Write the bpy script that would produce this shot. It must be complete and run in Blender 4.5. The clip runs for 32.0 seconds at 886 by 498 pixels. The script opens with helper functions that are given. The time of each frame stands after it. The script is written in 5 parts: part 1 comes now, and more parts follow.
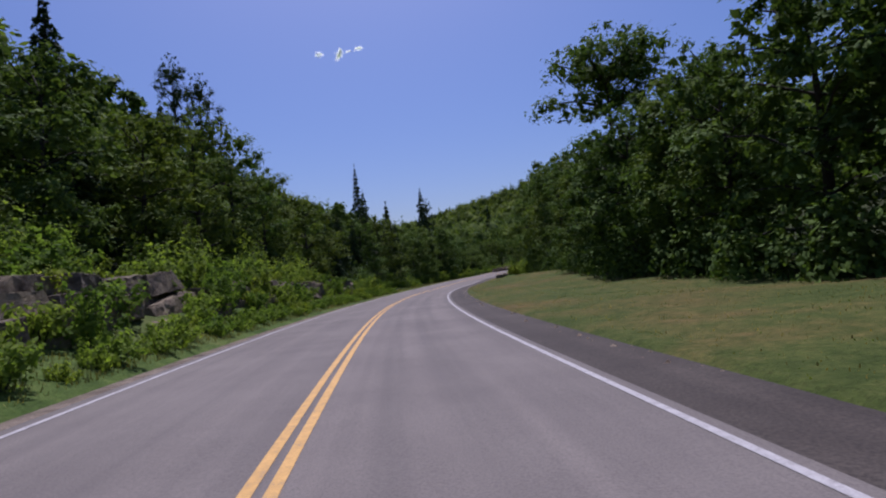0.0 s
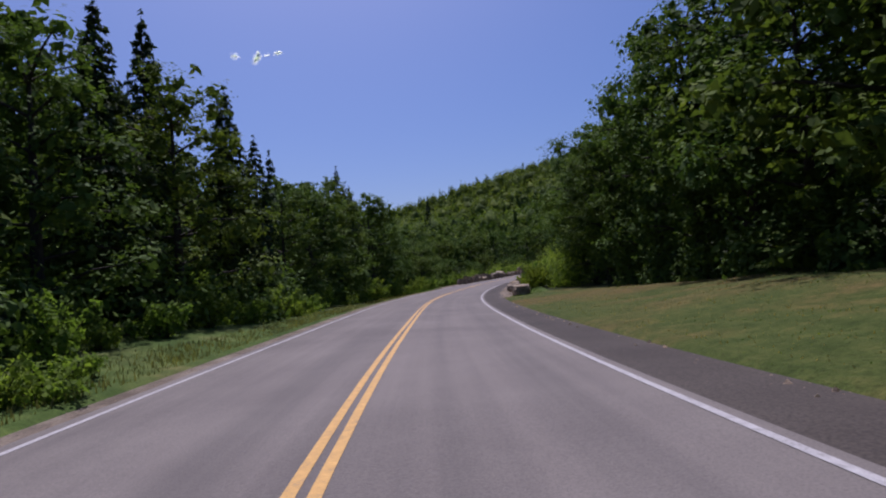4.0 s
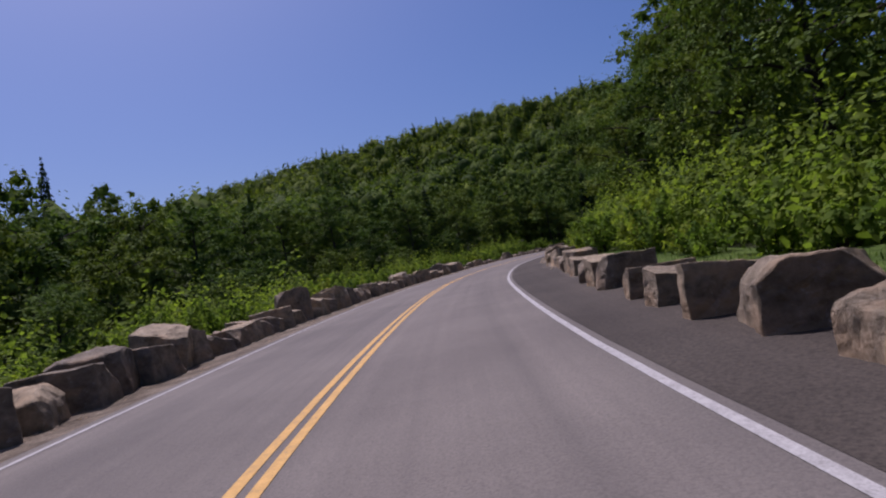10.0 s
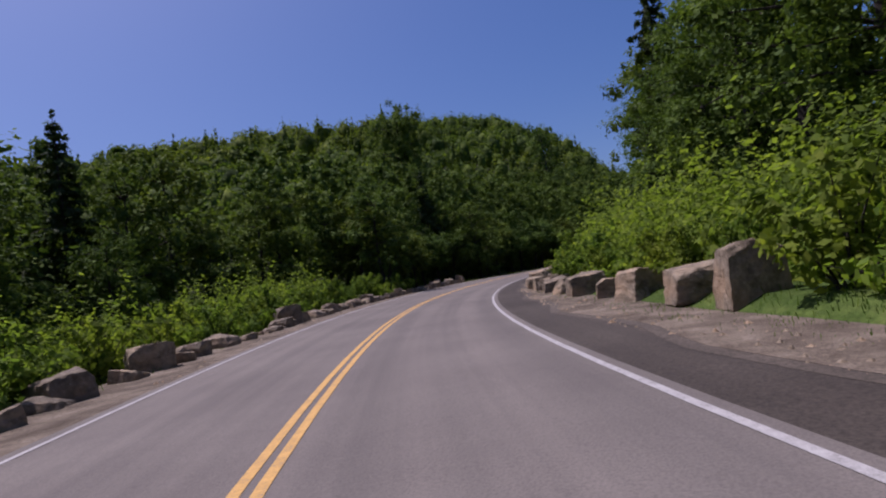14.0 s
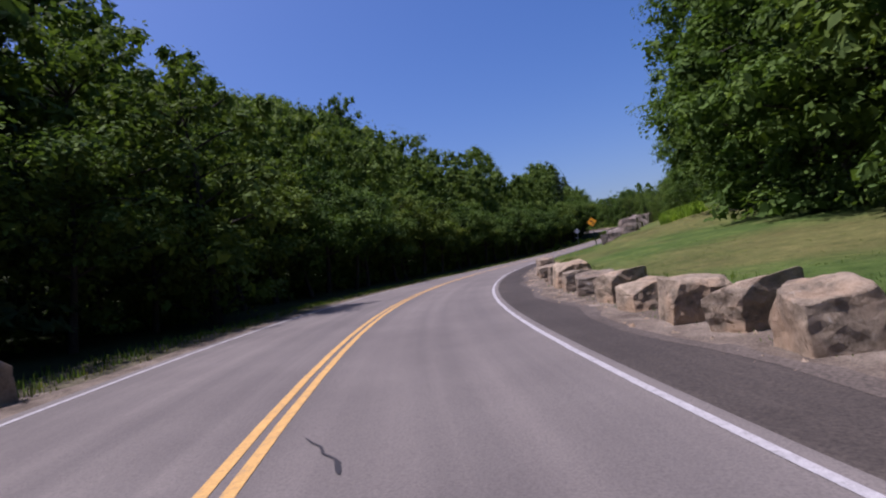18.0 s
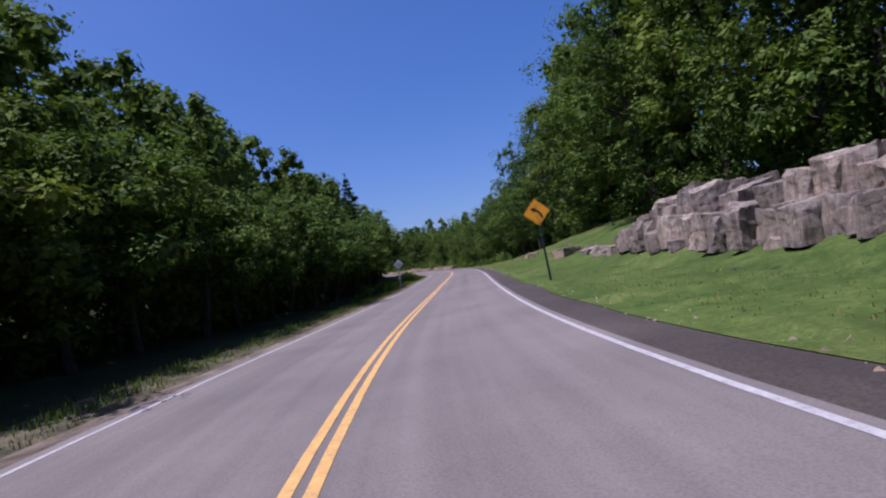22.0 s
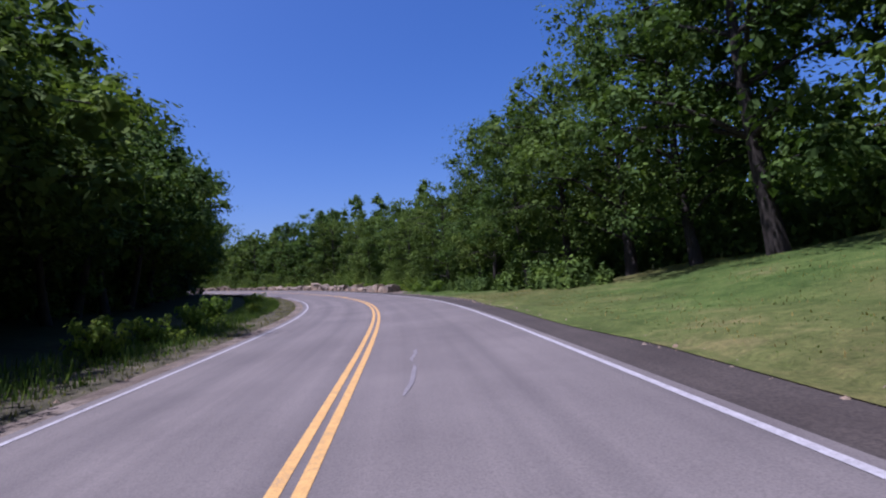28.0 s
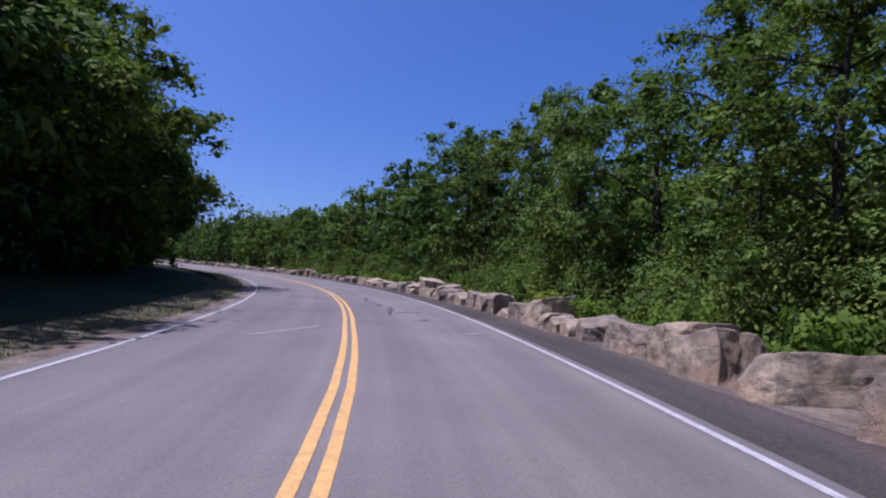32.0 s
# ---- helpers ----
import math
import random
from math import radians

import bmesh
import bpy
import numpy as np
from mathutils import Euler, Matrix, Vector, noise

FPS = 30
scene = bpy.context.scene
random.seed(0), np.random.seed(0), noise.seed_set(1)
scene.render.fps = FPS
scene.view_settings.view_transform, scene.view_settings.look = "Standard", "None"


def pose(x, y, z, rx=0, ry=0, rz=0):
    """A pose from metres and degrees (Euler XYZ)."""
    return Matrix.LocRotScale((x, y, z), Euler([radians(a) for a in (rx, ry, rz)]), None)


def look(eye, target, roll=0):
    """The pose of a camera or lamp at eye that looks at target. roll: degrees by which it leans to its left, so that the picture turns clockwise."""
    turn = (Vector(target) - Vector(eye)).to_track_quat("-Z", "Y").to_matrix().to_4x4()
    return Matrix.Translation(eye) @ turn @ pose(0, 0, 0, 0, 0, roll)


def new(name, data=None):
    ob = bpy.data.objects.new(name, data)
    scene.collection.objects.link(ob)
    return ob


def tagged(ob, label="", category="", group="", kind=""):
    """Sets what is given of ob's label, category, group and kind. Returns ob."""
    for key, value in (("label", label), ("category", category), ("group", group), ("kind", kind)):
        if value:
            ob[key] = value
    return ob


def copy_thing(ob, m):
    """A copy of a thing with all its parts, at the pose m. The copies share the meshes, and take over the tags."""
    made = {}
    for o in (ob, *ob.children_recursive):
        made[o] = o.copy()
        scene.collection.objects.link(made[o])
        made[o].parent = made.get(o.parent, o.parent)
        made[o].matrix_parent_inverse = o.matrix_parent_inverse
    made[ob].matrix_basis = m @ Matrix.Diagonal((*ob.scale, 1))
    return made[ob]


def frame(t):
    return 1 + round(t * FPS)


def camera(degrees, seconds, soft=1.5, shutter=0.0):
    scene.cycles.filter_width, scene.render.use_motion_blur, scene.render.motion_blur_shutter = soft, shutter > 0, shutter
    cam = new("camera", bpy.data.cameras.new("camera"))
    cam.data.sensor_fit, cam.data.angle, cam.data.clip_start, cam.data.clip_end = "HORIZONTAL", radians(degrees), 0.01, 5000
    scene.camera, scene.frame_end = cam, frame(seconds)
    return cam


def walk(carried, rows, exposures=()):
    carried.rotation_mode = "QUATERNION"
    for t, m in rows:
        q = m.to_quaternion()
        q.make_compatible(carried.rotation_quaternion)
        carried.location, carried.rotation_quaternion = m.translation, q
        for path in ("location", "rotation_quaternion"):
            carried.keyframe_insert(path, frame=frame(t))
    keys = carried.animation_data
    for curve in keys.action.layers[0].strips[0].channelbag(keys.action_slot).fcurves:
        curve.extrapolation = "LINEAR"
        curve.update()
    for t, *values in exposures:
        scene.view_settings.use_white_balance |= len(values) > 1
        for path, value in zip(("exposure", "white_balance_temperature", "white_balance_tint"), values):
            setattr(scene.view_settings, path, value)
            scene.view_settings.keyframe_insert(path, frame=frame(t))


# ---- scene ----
cam = camera(77.9, 32.0, 2.1)
PATH = [
    (0, (0.000, 0.000, 1.258), (-0.001, 1.998, 1.346), -5.53),
    (0.5, (-0.660, 6.654, 1.194), (-0.654, 8.652, 1.288), -2.56),
    (1, (-1.309, 13.293, 1.117), (-1.313, 15.291, 1.214), -1.69),
    (1.5, (-1.876, 19.891, 1.051), (-1.856, 21.889, 1.139), -3.51),
    (2, (-2.293, 26.432, 1.024), (-2.234, 28.429, 1.102), -6.02),
    (2.5, (-2.505, 32.921, 0.942), (-2.378, 34.915, 1.017), -7.61),
    (3, (-2.478, 39.344, 0.884), (-2.281, 41.333, 0.966), -7.25),
    (3.5, (-2.204, 45.720, 0.876), (-1.947, 47.700, 0.989), -4.53),
    (4, (-1.697, 52.067, 0.847), (-1.398, 54.040, 0.968), -4.50),
    (4.5, (-0.998, 58.366, 0.811), (-0.672, 60.336, 0.926), -6.12),
    (5, (-0.170, 64.604, 0.781), (0.180, 66.570, 0.886), -8.40),
    (5.5, (0.733, 70.768, 0.775), (1.121, 72.728, 0.872), -10.29),
    (6, (1.693, 76.845, 0.810), (2.162, 78.787, 0.908), -10.80),
    (6.5, (2.742, 82.801, 0.854), (3.294, 84.721, 0.960), -10.81),
    (7, (3.948, 88.593, 0.926), (4.603, 90.480, 1.028), -10.50),
    (7.5, (5.386, 94.230, 1.002), (6.134, 96.081, 1.111), -9.29),
    (8, (7.126, 99.747, 1.117), (7.974, 101.554, 1.240), -7.87),
    (8.5, (9.193, 105.126, 1.272), (10.114, 106.897, 1.400), -7.88),
    (9, (11.592, 110.346, 1.442), (12.592, 112.074, 1.566), -9.26),
    (9.5, (14.292, 115.370, 1.592), (15.375, 117.048, 1.703), -9.59),
    (10, (17.262, 120.215, 1.826), (18.426, 121.837, 1.941), -9.43),
    (10.5, (20.462, 124.900, 2.140), (21.705, 126.464, 2.246), -8.97),
    (11, (23.846, 129.445, 2.449), (25.160, 130.949, 2.560), -8.52),
    (11.5, (27.375, 133.872, 2.661), (28.761, 135.309, 2.772), -7.93),
    (12, (31.036, 138.193, 2.857), (32.497, 139.555, 2.966), -8.05),
    (12.5, (34.866, 142.405, 3.059), (36.409, 143.673, 3.169), -7.87),
    (13, (38.909, 146.452, 3.257), (40.505, 147.650, 3.384), -7.61),
    (13.5, (43.186, 150.285, 3.409), (44.837, 151.405, 3.547), -8.33),
    (14, (47.693, 153.884, 3.586), (49.391, 154.928, 3.744), -9.04),
    (14.5, (52.402, 157.252, 3.812), (54.146, 158.218, 3.974), -9.86),
    (15, (57.285, 160.399, 4.040), (59.073, 161.281, 4.189), -10.75),
    (15.5, (62.324, 163.326, 4.237), (64.155, 164.119, 4.366), -11.64),
    (16, (67.508, 166.023, 4.382), (69.379, 166.722, 4.496), -12.51),
    (16.5, (72.801, 168.461, 4.552), (74.714, 169.036, 4.651), -12.85),
    (17, (78.209, 170.660, 4.763), (80.149, 171.133, 4.877), -10.80),
    (17.5, (83.704, 172.635, 4.975), (85.662, 173.025, 5.079), -9.56),
    (18, (89.241, 174.377, 5.118), (91.216, 174.679, 5.213), -8.98),
    (18.5, (94.832, 175.853, 5.285), (96.821, 176.051, 5.383), -9.77),
    (19, (100.447, 177.008, 5.437), (102.442, 177.102, 5.541), -11.64),
    (19.5, (106.045, 177.804, 5.544), (108.042, 177.788, 5.660), -12.10),
    (20, (111.583, 178.236, 5.667), (113.575, 178.104, 5.786), -12.42),
    (20.5, (117.031, 178.326, 5.791), (119.011, 178.074, 5.917), -12.08),
    (21, (122.387, 178.095, 5.907), (124.348, 177.722, 6.029), -11.71),
    (21.5, (127.654, 177.551, 6.035), (129.588, 177.059, 6.177), -10.61),
    (22, (132.828, 176.705, 6.159), (134.733, 176.115, 6.296), -9.26),
    (22.5, (137.894, 175.582, 6.307), (139.767, 174.900, 6.469), -8.76),
    (23, (142.860, 174.225, 6.436), (144.701, 173.463, 6.620), -7.04),
    (23.5, (147.768, 172.683, 6.612), (149.585, 171.869, 6.802), -5.19),
    (24, (152.624, 171.021, 6.802), (154.422, 170.171, 7.012), -3.26),
    (24.5, (157.434, 169.297, 7.003), (159.231, 168.447, 7.222), -0.48),
    (25, (162.258, 167.539, 7.230), (164.060, 166.699, 7.451), 0.54),
    (25.5, (167.118, 165.771, 7.484), (168.929, 164.950, 7.704), 1.24),
    (26, (172.048, 163.997, 7.739), (173.863, 163.184, 7.947), -0.21),
    (26.5, (177.047, 162.227, 7.958), (178.865, 161.418, 8.153), -2.67),
    (27, (182.115, 160.468, 8.170), (183.937, 159.663, 8.352), -4.96),
    (27.5, (187.248, 158.718, 8.385), (189.074, 157.920, 8.561), -5.97),
    (28, (192.443, 156.971, 8.592), (194.273, 156.185, 8.770), -4.53),
    (28.5, (197.694, 155.230, 8.800), (199.532, 154.462, 8.977), -4.16),
    (29, (202.989, 153.524, 9.017), (204.836, 152.778, 9.192), -3.54),
    (29.5, (208.321, 151.900, 9.234), (210.190, 151.210, 9.404), -2.34),
    (30, (213.671, 150.426, 9.453), (215.559, 149.792, 9.638), -1.41),
    (30.5, (219.027, 149.159, 9.709), (220.941, 148.614, 9.902), 0.54),
    (31, (224.371, 148.143, 9.998), (226.311, 147.703, 10.195), 1.73),
    (31.5, (229.682, 147.403, 10.236), (231.646, 147.087, 10.437), 2.05),
    (32, (234.953, 146.953, 10.484), (236.933, 146.757, 10.683), 2.21),
]
walk(cam, [(t, look(eye, target, roll)) for t, eye, target, roll in PATH], [(0.0, -0.08, 5700, 28), (9.0, -0.14, 5950, 30), (13.0, -0.16, 6050, 31), (16.0, 0.27, 5950, 31), (20.0, 0.32, 5750, 31), (24.0, 0.38, 5450, 34), (32.0, 0.34, 5350, 35)])

# the road's middle line: start, heading and height every 16 m along it
ROAD_START = (-0.98, 0.35)
ROAD_HEADING = [6.57, 4.66, 0.68, -3.62, -8.81, -8.04, -16.14, -24.59, -36.81, -40.27, -47.42, -54.42, -63.05, -71.55, -77.24, -88.07, -97.37, -108.55, -109.29, -110.05, -108.52, -109.45, -103.3, -91.86]
ROAD_HEIGHT = [0.01, -0.15, -0.3, -0.4, -0.45, -0.4, -0.22, 0.16, 0.73, 1.44, 1.97, 2.55, 3.17, 3.68, 4.14, 4.47, 4.81, 5.2, 5.76, 6.47, 7.15, 7.78, 8.45, 9.23]
ROAD_BANK = [-1.2, -0.3, 0.91, 1.01, -0.39, -1.19, -0.39, 0.41, 1.82, 2.74, 2.05, 0.18, -2.19, -3.03, -3.01, -2.32, -0.8, 0.7, 1.9, 3.09, 1.42, 0.54, 0.79, -0.05]
LANE = 3.25

# ---- light ----
SUN_AZIMUTH, SUN_HEIGHT = 6.0, 67.0   # degrees left of the first heading, degrees above the horizon
world = bpy.data.worlds.new("sky")
scene.world = world
world.use_nodes = True
wt = world.node_tree
sky = wt.nodes.new("ShaderNodeTexSky")
sky.sky_type, sky.sun_disc = "NISHITA", False
sky.sun_elevation, sky.sun_rotation = radians(SUN_HEIGHT), radians(-SUN_AZIMUTH)
sky.altitude, sky.air_density, sky.dust_density, sky.ozone_density = 300, 1.0, 3.0, 2.8
deep = wt.nodes.new("ShaderNodeHueSaturation")
deep.inputs["Hue"].default_value, deep.inputs["Saturation"].default_value = 0.506, 1.32
wt.links.new(sky.outputs[0], deep.inputs["Color"])
wt.links.new(deep.outputs[0], wt.nodes["Background"].inputs["Color"])
wt.nodes["Background"].inputs["Strength"].default_value = 0.1
sun = new("sun", bpy.data.lights.new("sun", "SUN"))
sun.data.energy, sun.data.angle, sun.data.color = 5.0, radians(0.53), (1.0, 0.95, 0.88)
sun.matrix_basis = look((0, 0, 200), Vector((0, 0, 200)) - Vector((-math.sin(radians(SUN_AZIMUTH)) * math.cos(radians(SUN_HEIGHT)), math.cos(radians(SUN_AZIMUTH)) * math.cos(radians(SUN_HEIGHT)), math.sin(radians(SUN_HEIGHT)))))

# ---- materials ----
def mat(name, rough=0.9, spec=0.2):
    m = bpy.data.materials.new(name)
    m.use_nodes = True
    nt = m.node_tree
    b = nt.nodes["Principled BSDF"]
    b.inputs["Roughness"].default_value = rough
    b.inputs["Specular IOR Level"].default_value = spec
    return m, nt, b


def node(nt, kind, **values):
    n = nt.nodes.new(kind)
    for key, v in values.items():
        n.inputs[key.replace("_", " ")].default_value = v
    return n


def coords(nt, scale=1.0, stretch=(1, 1, 1)):
    c = nt.nodes.new("ShaderNodeNewGeometry")
    mp = nt.nodes.new("ShaderNodeMapping")
    mp.inputs["Scale"].default_value = [scale * k for k in stretch]
    nt.links.new(c.outputs["Position"], mp.inputs["Vector"])
    return mp.outputs["Vector"]


def own(nt, scale=1.0, stretch=(1, 1, 1)):
    c = nt.nodes.new("ShaderNodeTexCoord")
    mp = nt.nodes.new("ShaderNodeMapping")
    mp.inputs["Scale"].default_value = [scale * k for k in stretch]
    nt.links.new(c.outputs["Object"], mp.inputs["Vector"])
    return mp.outputs["Vector"]


def noisy(nt, vec, scale, detail=4.0, rough=0.6):
    n = node(nt, "ShaderNodeTexNoise", Scale=scale, Detail=detail, Roughness=rough)
    nt.links.new(vec, n.inputs["Vector"])
    return n.outputs["Fac"]


def ramp(nt, fac, stops):
    r = nt.nodes.new("ShaderNodeValToRGB")
    e = r.color_ramp.elements
    while len(e) < len(stops):
        e.new(0.5)
    for k, (p, c) in zip(e, stops):
        k.position, k.color = p, (*c, 1)
    nt.links.new(fac, r.inputs["Fac"])
    return r.outputs["Color"]


def mix(nt, a, b, fac, kind="MIX"):
    n = nt.nodes.new("ShaderNodeMix")
    n.data_type, n.blend_type = "RGBA", kind
    for s, v in ((n.inputs[0], fac), (n.inputs[6], a), (n.inputs[7], b)):
        if hasattr(v, "is_linked"):
            nt.links.new(v, s)
        else:
            s.default_value = v if isinstance(v, (int, float)) else (*v, 1)
    return n.outputs[2]


def bump(nt, bsdf, height, strength=0.4, distance=0.02):
    n = node(nt, "ShaderNodeBump", Strength=strength, Distance=distance)
    nt.links.new(height, n.inputs["Height"])
    nt.links.new(n.outputs["Normal"], bsdf.inputs["Normal"])


def asphalt(name, dark, light, coarse, fleck=0.35):
    """Worn asphalt: grit, patches, and long streaks where wheels run."""
    m, nt, b = mat(name, 0.88, 0.25)
    v = coords(nt)
    base = ramp(nt, noisy(nt, v, 0.35, 5), [(0.35, dark), (0.7, light)])
    grit = ramp(nt, noisy(nt, v, coarse, 3, 0.8), [(0.36, (0.45, 0.45, 0.45)), (0.5, (1, 1, 1)), (0.66, (1.45, 1.42, 1.4))])
    c = mix(nt, base, grit, fleck, "MULTIPLY")
    uv = nt.nodes.new("ShaderNodeUVMap")
    uv.uv_map = "lane"
    mp = nt.nodes.new("ShaderNodeMapping")
    mp.inputs["Scale"].default_value = (0.02, 1.6, 1)
    nt.links.new(uv.outputs["UV"], mp.inputs["Vector"])
    streak = ramp(nt, noisy(nt, mp.outputs["Vector"], 1.0, 4), [(0.35, (0.82, 0.82, 0.83)), (0.65, (1.12, 1.11, 1.1))])
    c = mix(nt, c, streak, 0.85, "MULTIPLY")
    nt.links.new(c, b.inputs["Base Color"])
    bump(nt, b, noisy(nt, v, coarse * 0.7, 3, 0.7), 0.35, 0.012)
    return m


def paint(name, col, worn):
    m, nt, b = mat(name, 0.75, 0.3)
    v = coords(nt)
    f = mix(nt, noisy(nt, v, 9, 5, 0.75), noisy(nt, v, 60, 2), 0.35)
    c = ramp(nt, f, [(0.33, (0.16, 0.15, 0.14)), (0.45, tuple(0.72 * k for k in col)), (0.62, col)])
    c = mix(nt, col, c, worn)
    nt.links.new(c, b.inputs["Base Color"])
    bump(nt, b, noisy(nt, v, 70, 2), 0.3, 0.006)
    return m


def earth(name, stops, scale=1.3, fine=22.0, amount=0.6, dry=None):
    m, nt, b = mat(name, 0.95, 0.1)
    v = coords(nt)
    a = ramp(nt, noisy(nt, v, scale, 6, 0.65), stops)
    g = ramp(nt, noisy(nt, v, fine, 3, 0.8), [(0.3, (0.4, 0.4, 0.4)), (0.5, (1, 1, 1)), (0.72, (1.5, 1.5, 1.4))])
    if dry:   # broad parched patches
        a = mix(nt, a, dry, mix(nt, (0, 0, 0), ramp(nt, noisy(nt, v, 0.075, 3, 0.55), [(0.5, (0, 0, 0)), (0.66, (1, 1, 1))]), 0.4))
        a = mix(nt, a, ramp(nt, noisy(nt, v, 2.4, 5, 0.75), [(0.34, (0.62, 0.7, 0.6)), (0.5, (1, 1, 1)), (0.66, (1.5, 1.3, 1.45))]), 0.85, "MULTIPLY")
    nt.links.new(mix(nt, a, g, amount, "MULTIPLY"), b.inputs["Base Color"])
    bump(nt, b, noisy(nt, v, fine * 0.6, 4, 0.8), 0.8, 0.06)
    return m


def leafy(name, dark, mid, light, through_light=0.35, rough=0.8, patchy=False, sheen=(1.25, 1.35, 0.55)):
    """Leaves: hue varies leaf by leaf and tree by tree; some light goes through."""
    m, nt, b = mat(name, rough, 0.12)
    g = nt.nodes.new("ShaderNodeNewGeometry")
    oi = nt.nodes.new("ShaderNodeObjectInfo")
    near = lambda q: tuple(0.45 * a + 0.55 * b for a, b in zip(q, mid))
    c = ramp(nt, g.outputs["Random Per Island"], [(0.0, near(dark)), (0.55, mid), (1.0, near(light))])
    tone = ramp(nt, oi.outputs["Random"], [(0.0, (0.72, 0.82, 0.75)), (0.4, (0.95, 1.0, 0.9)), (0.75, (1.1, 1.05, 0.9)), (1.0, (1.35, 1.15, 0.8))])
    c = mix(nt, c, tone, 0.9, "MULTIPLY")
    # lit and shaded clumps put into the colour: noise, bluish dark to warm bright
    clump_light = ramp(nt, noisy(nt, own(nt), 0.9, 3, 0.6), [(0.3, (0.45, 0.52, 0.58)), (0.5, (1, 1, 1)), (0.7, (1.55, 1.42, 1.05))])
    c = mix(nt, c, clump_light, 0.9, "MULTIPLY")
    if patchy:   # a joined mass of many trees: tone from tree to tree
        spots = ramp(nt, noisy(nt, coords(nt), 0.16, 2, 0.5), [(0.32, (0.5, 0.58, 0.55)), (0.5, (0.95, 0.97, 0.92)), (0.68, (1.4, 1.28, 0.9))])
        c = mix(nt, c, spots, 1.0, "MULTIPLY")
    nt.links.new(c, b.inputs["Base Color"])
    t = nt.nodes.new("ShaderNodeBsdfTranslucent")
    warm = mix(nt, c, sheen, 0.8, "MULTIPLY")
    nt.links.new(warm, t.inputs["Color"])
    s = nt.nodes.new("ShaderNodeMixShader")
    s.inputs[0].default_value = through_light
    nt.links.new(b.outputs[0], s.inputs[1])
    nt.links.new(t.outputs[0], s.inputs[2])
    nt.links.new(s.outputs[0], nt.nodes["Material Output"].inputs["Surface"])
    return m


def stone(name, dark, mid, light, warm, runs=0.0):
    """Broken gneiss: banded grain, rust stains, lichen flecks, fine cracks."""
    m, nt, b = mat(name, 0.88, 0.25)
    v = own(nt, 1.0, (1.15, 1, 1.3))
    oi = nt.nodes.new("ShaderNodeObjectInfo")
    a = ramp(nt, noisy(nt, v, 2.2, 8, 0.7), [(0.3, dark), (0.46, mid), (0.68, light)])
    rust = ramp(nt, noisy(nt, v, 1.1, 3), [(0.45, (0, 0, 0)), (0.62, (1, 1, 1))])
    c = mix(nt, a, mix(nt, a, warm, 0.42), rust)
    tone = ramp(nt, oi.outputs["Random"], [(0.0, (0.7, 0.7, 0.72)), (0.5, (1.0, 0.97, 0.94)), (1.0, (1.25, 1.2, 1.12))])
    c = mix(nt, c, tone, 1.0, "MULTIPLY")
    lichen = ramp(nt, noisy(nt, v, 9, 4, 0.8), [(0.62, (0, 0, 0)), (0.7, (1, 1, 1))])
    c = mix(nt, c, (0.42, 0.43, 0.4), mix(nt, (0, 0, 0), lichen, 0.5))
    if runs:   # dark water streaks down the face
        w = ramp(nt, noisy(nt, own(nt, 1.0, (5, 5, 0.35)), 1.6, 4, 0.7), [(0.38, (0.25, 0.25, 0.27)), (0.52, (1, 1, 1))])
        c = mix(nt, c, w, runs, "MULTIPLY")
    nt.links.new(c, b.inputs["Base Color"])
    vo = node(nt, "ShaderNodeTexVoronoi", Scale=1.3)
    vo.feature = "DISTANCE_TO_EDGE"
    nt.links.new(v, vo.inputs["Vector"])
    h = mix(nt, noisy(nt, v, 6, 8, 0.75), ramp(nt, vo.outputs["Distance"], [(0.0, (0, 0, 0)), (0.05, (1, 1, 1))]), 0.1)
    bump(nt, b, h, 0.9, 0.075)
    return m


def plain(name, col, rough, metal=0.0, vary=0.25, scale=6.0):
    m, nt, b = mat(name, rough, 0.4)
    b.inputs["Metallic"].default_value = metal
    f = noisy(nt, own(nt), scale, 5)
    nt.links.new(mix(nt, tuple(k * (1 - vary) for k in col), tuple(min(1, k * (1 + vary)) for k in col), f), b.inputs["Base Color"])
    return m


def barked(name, dark, light):
    m, nt, b = mat(name, 0.95, 0.1)
    v = own(nt, 1.0, (5, 5, 1.1))
    f = noisy(nt, v, 3.0, 6, 0.7)
    nt.links.new(ramp(nt, f, [(0.3, dark), (0.7, light)]), b.inputs["Base Color"])
    bump(nt, b, f, 0.8, 0.04)
    return m


ASPHALT = asphalt("asphalt", (0.12, 0.107, 0.097), (0.155, 0.139, 0.124), 46.0)
SHOULDER = asphalt("shoulder_asphalt", (0.041, 0.034, 0.028), (0.066, 0.056, 0.046), 26.0, 0.7)
GRAVEL = earth("gravel", [(0.3, (0.075, 0.06, 0.046)), (0.5, (0.15, 0.122, 0.094)), (0.7, (0.25, 0.21, 0.165))], 1.2, 30.0, 0.8)
DUST = asphalt("dusty_asphalt", (0.06, 0.05, 0.04), (0.11, 0.092, 0.074), 20.0, 0.8)
WHITE_PAINT = paint("white_road_paint", (0.39, 0.38, 0.37), 0.95)
YELLOW_PAINT = paint("yellow_road_paint", (0.56, 0.335, 0.105), 0.85)
WORN_PAINT = paint("worn_paint", (0.2, 0.185, 0.18), 0.9)
TAR = plain("tar", (0.022, 0.02, 0.02), 0.6)
GRASS = earth("grass_ground", [(0.25, (0.03, 0.052, 0.011)), (0.44, (0.048, 0.08, 0.017)), (0.58, (0.068, 0.104, 0.023)), (0.76, (0.115, 0.118, 0.042))], 0.42, 16.0, 0.6, (0.15, 0.108, 0.048))
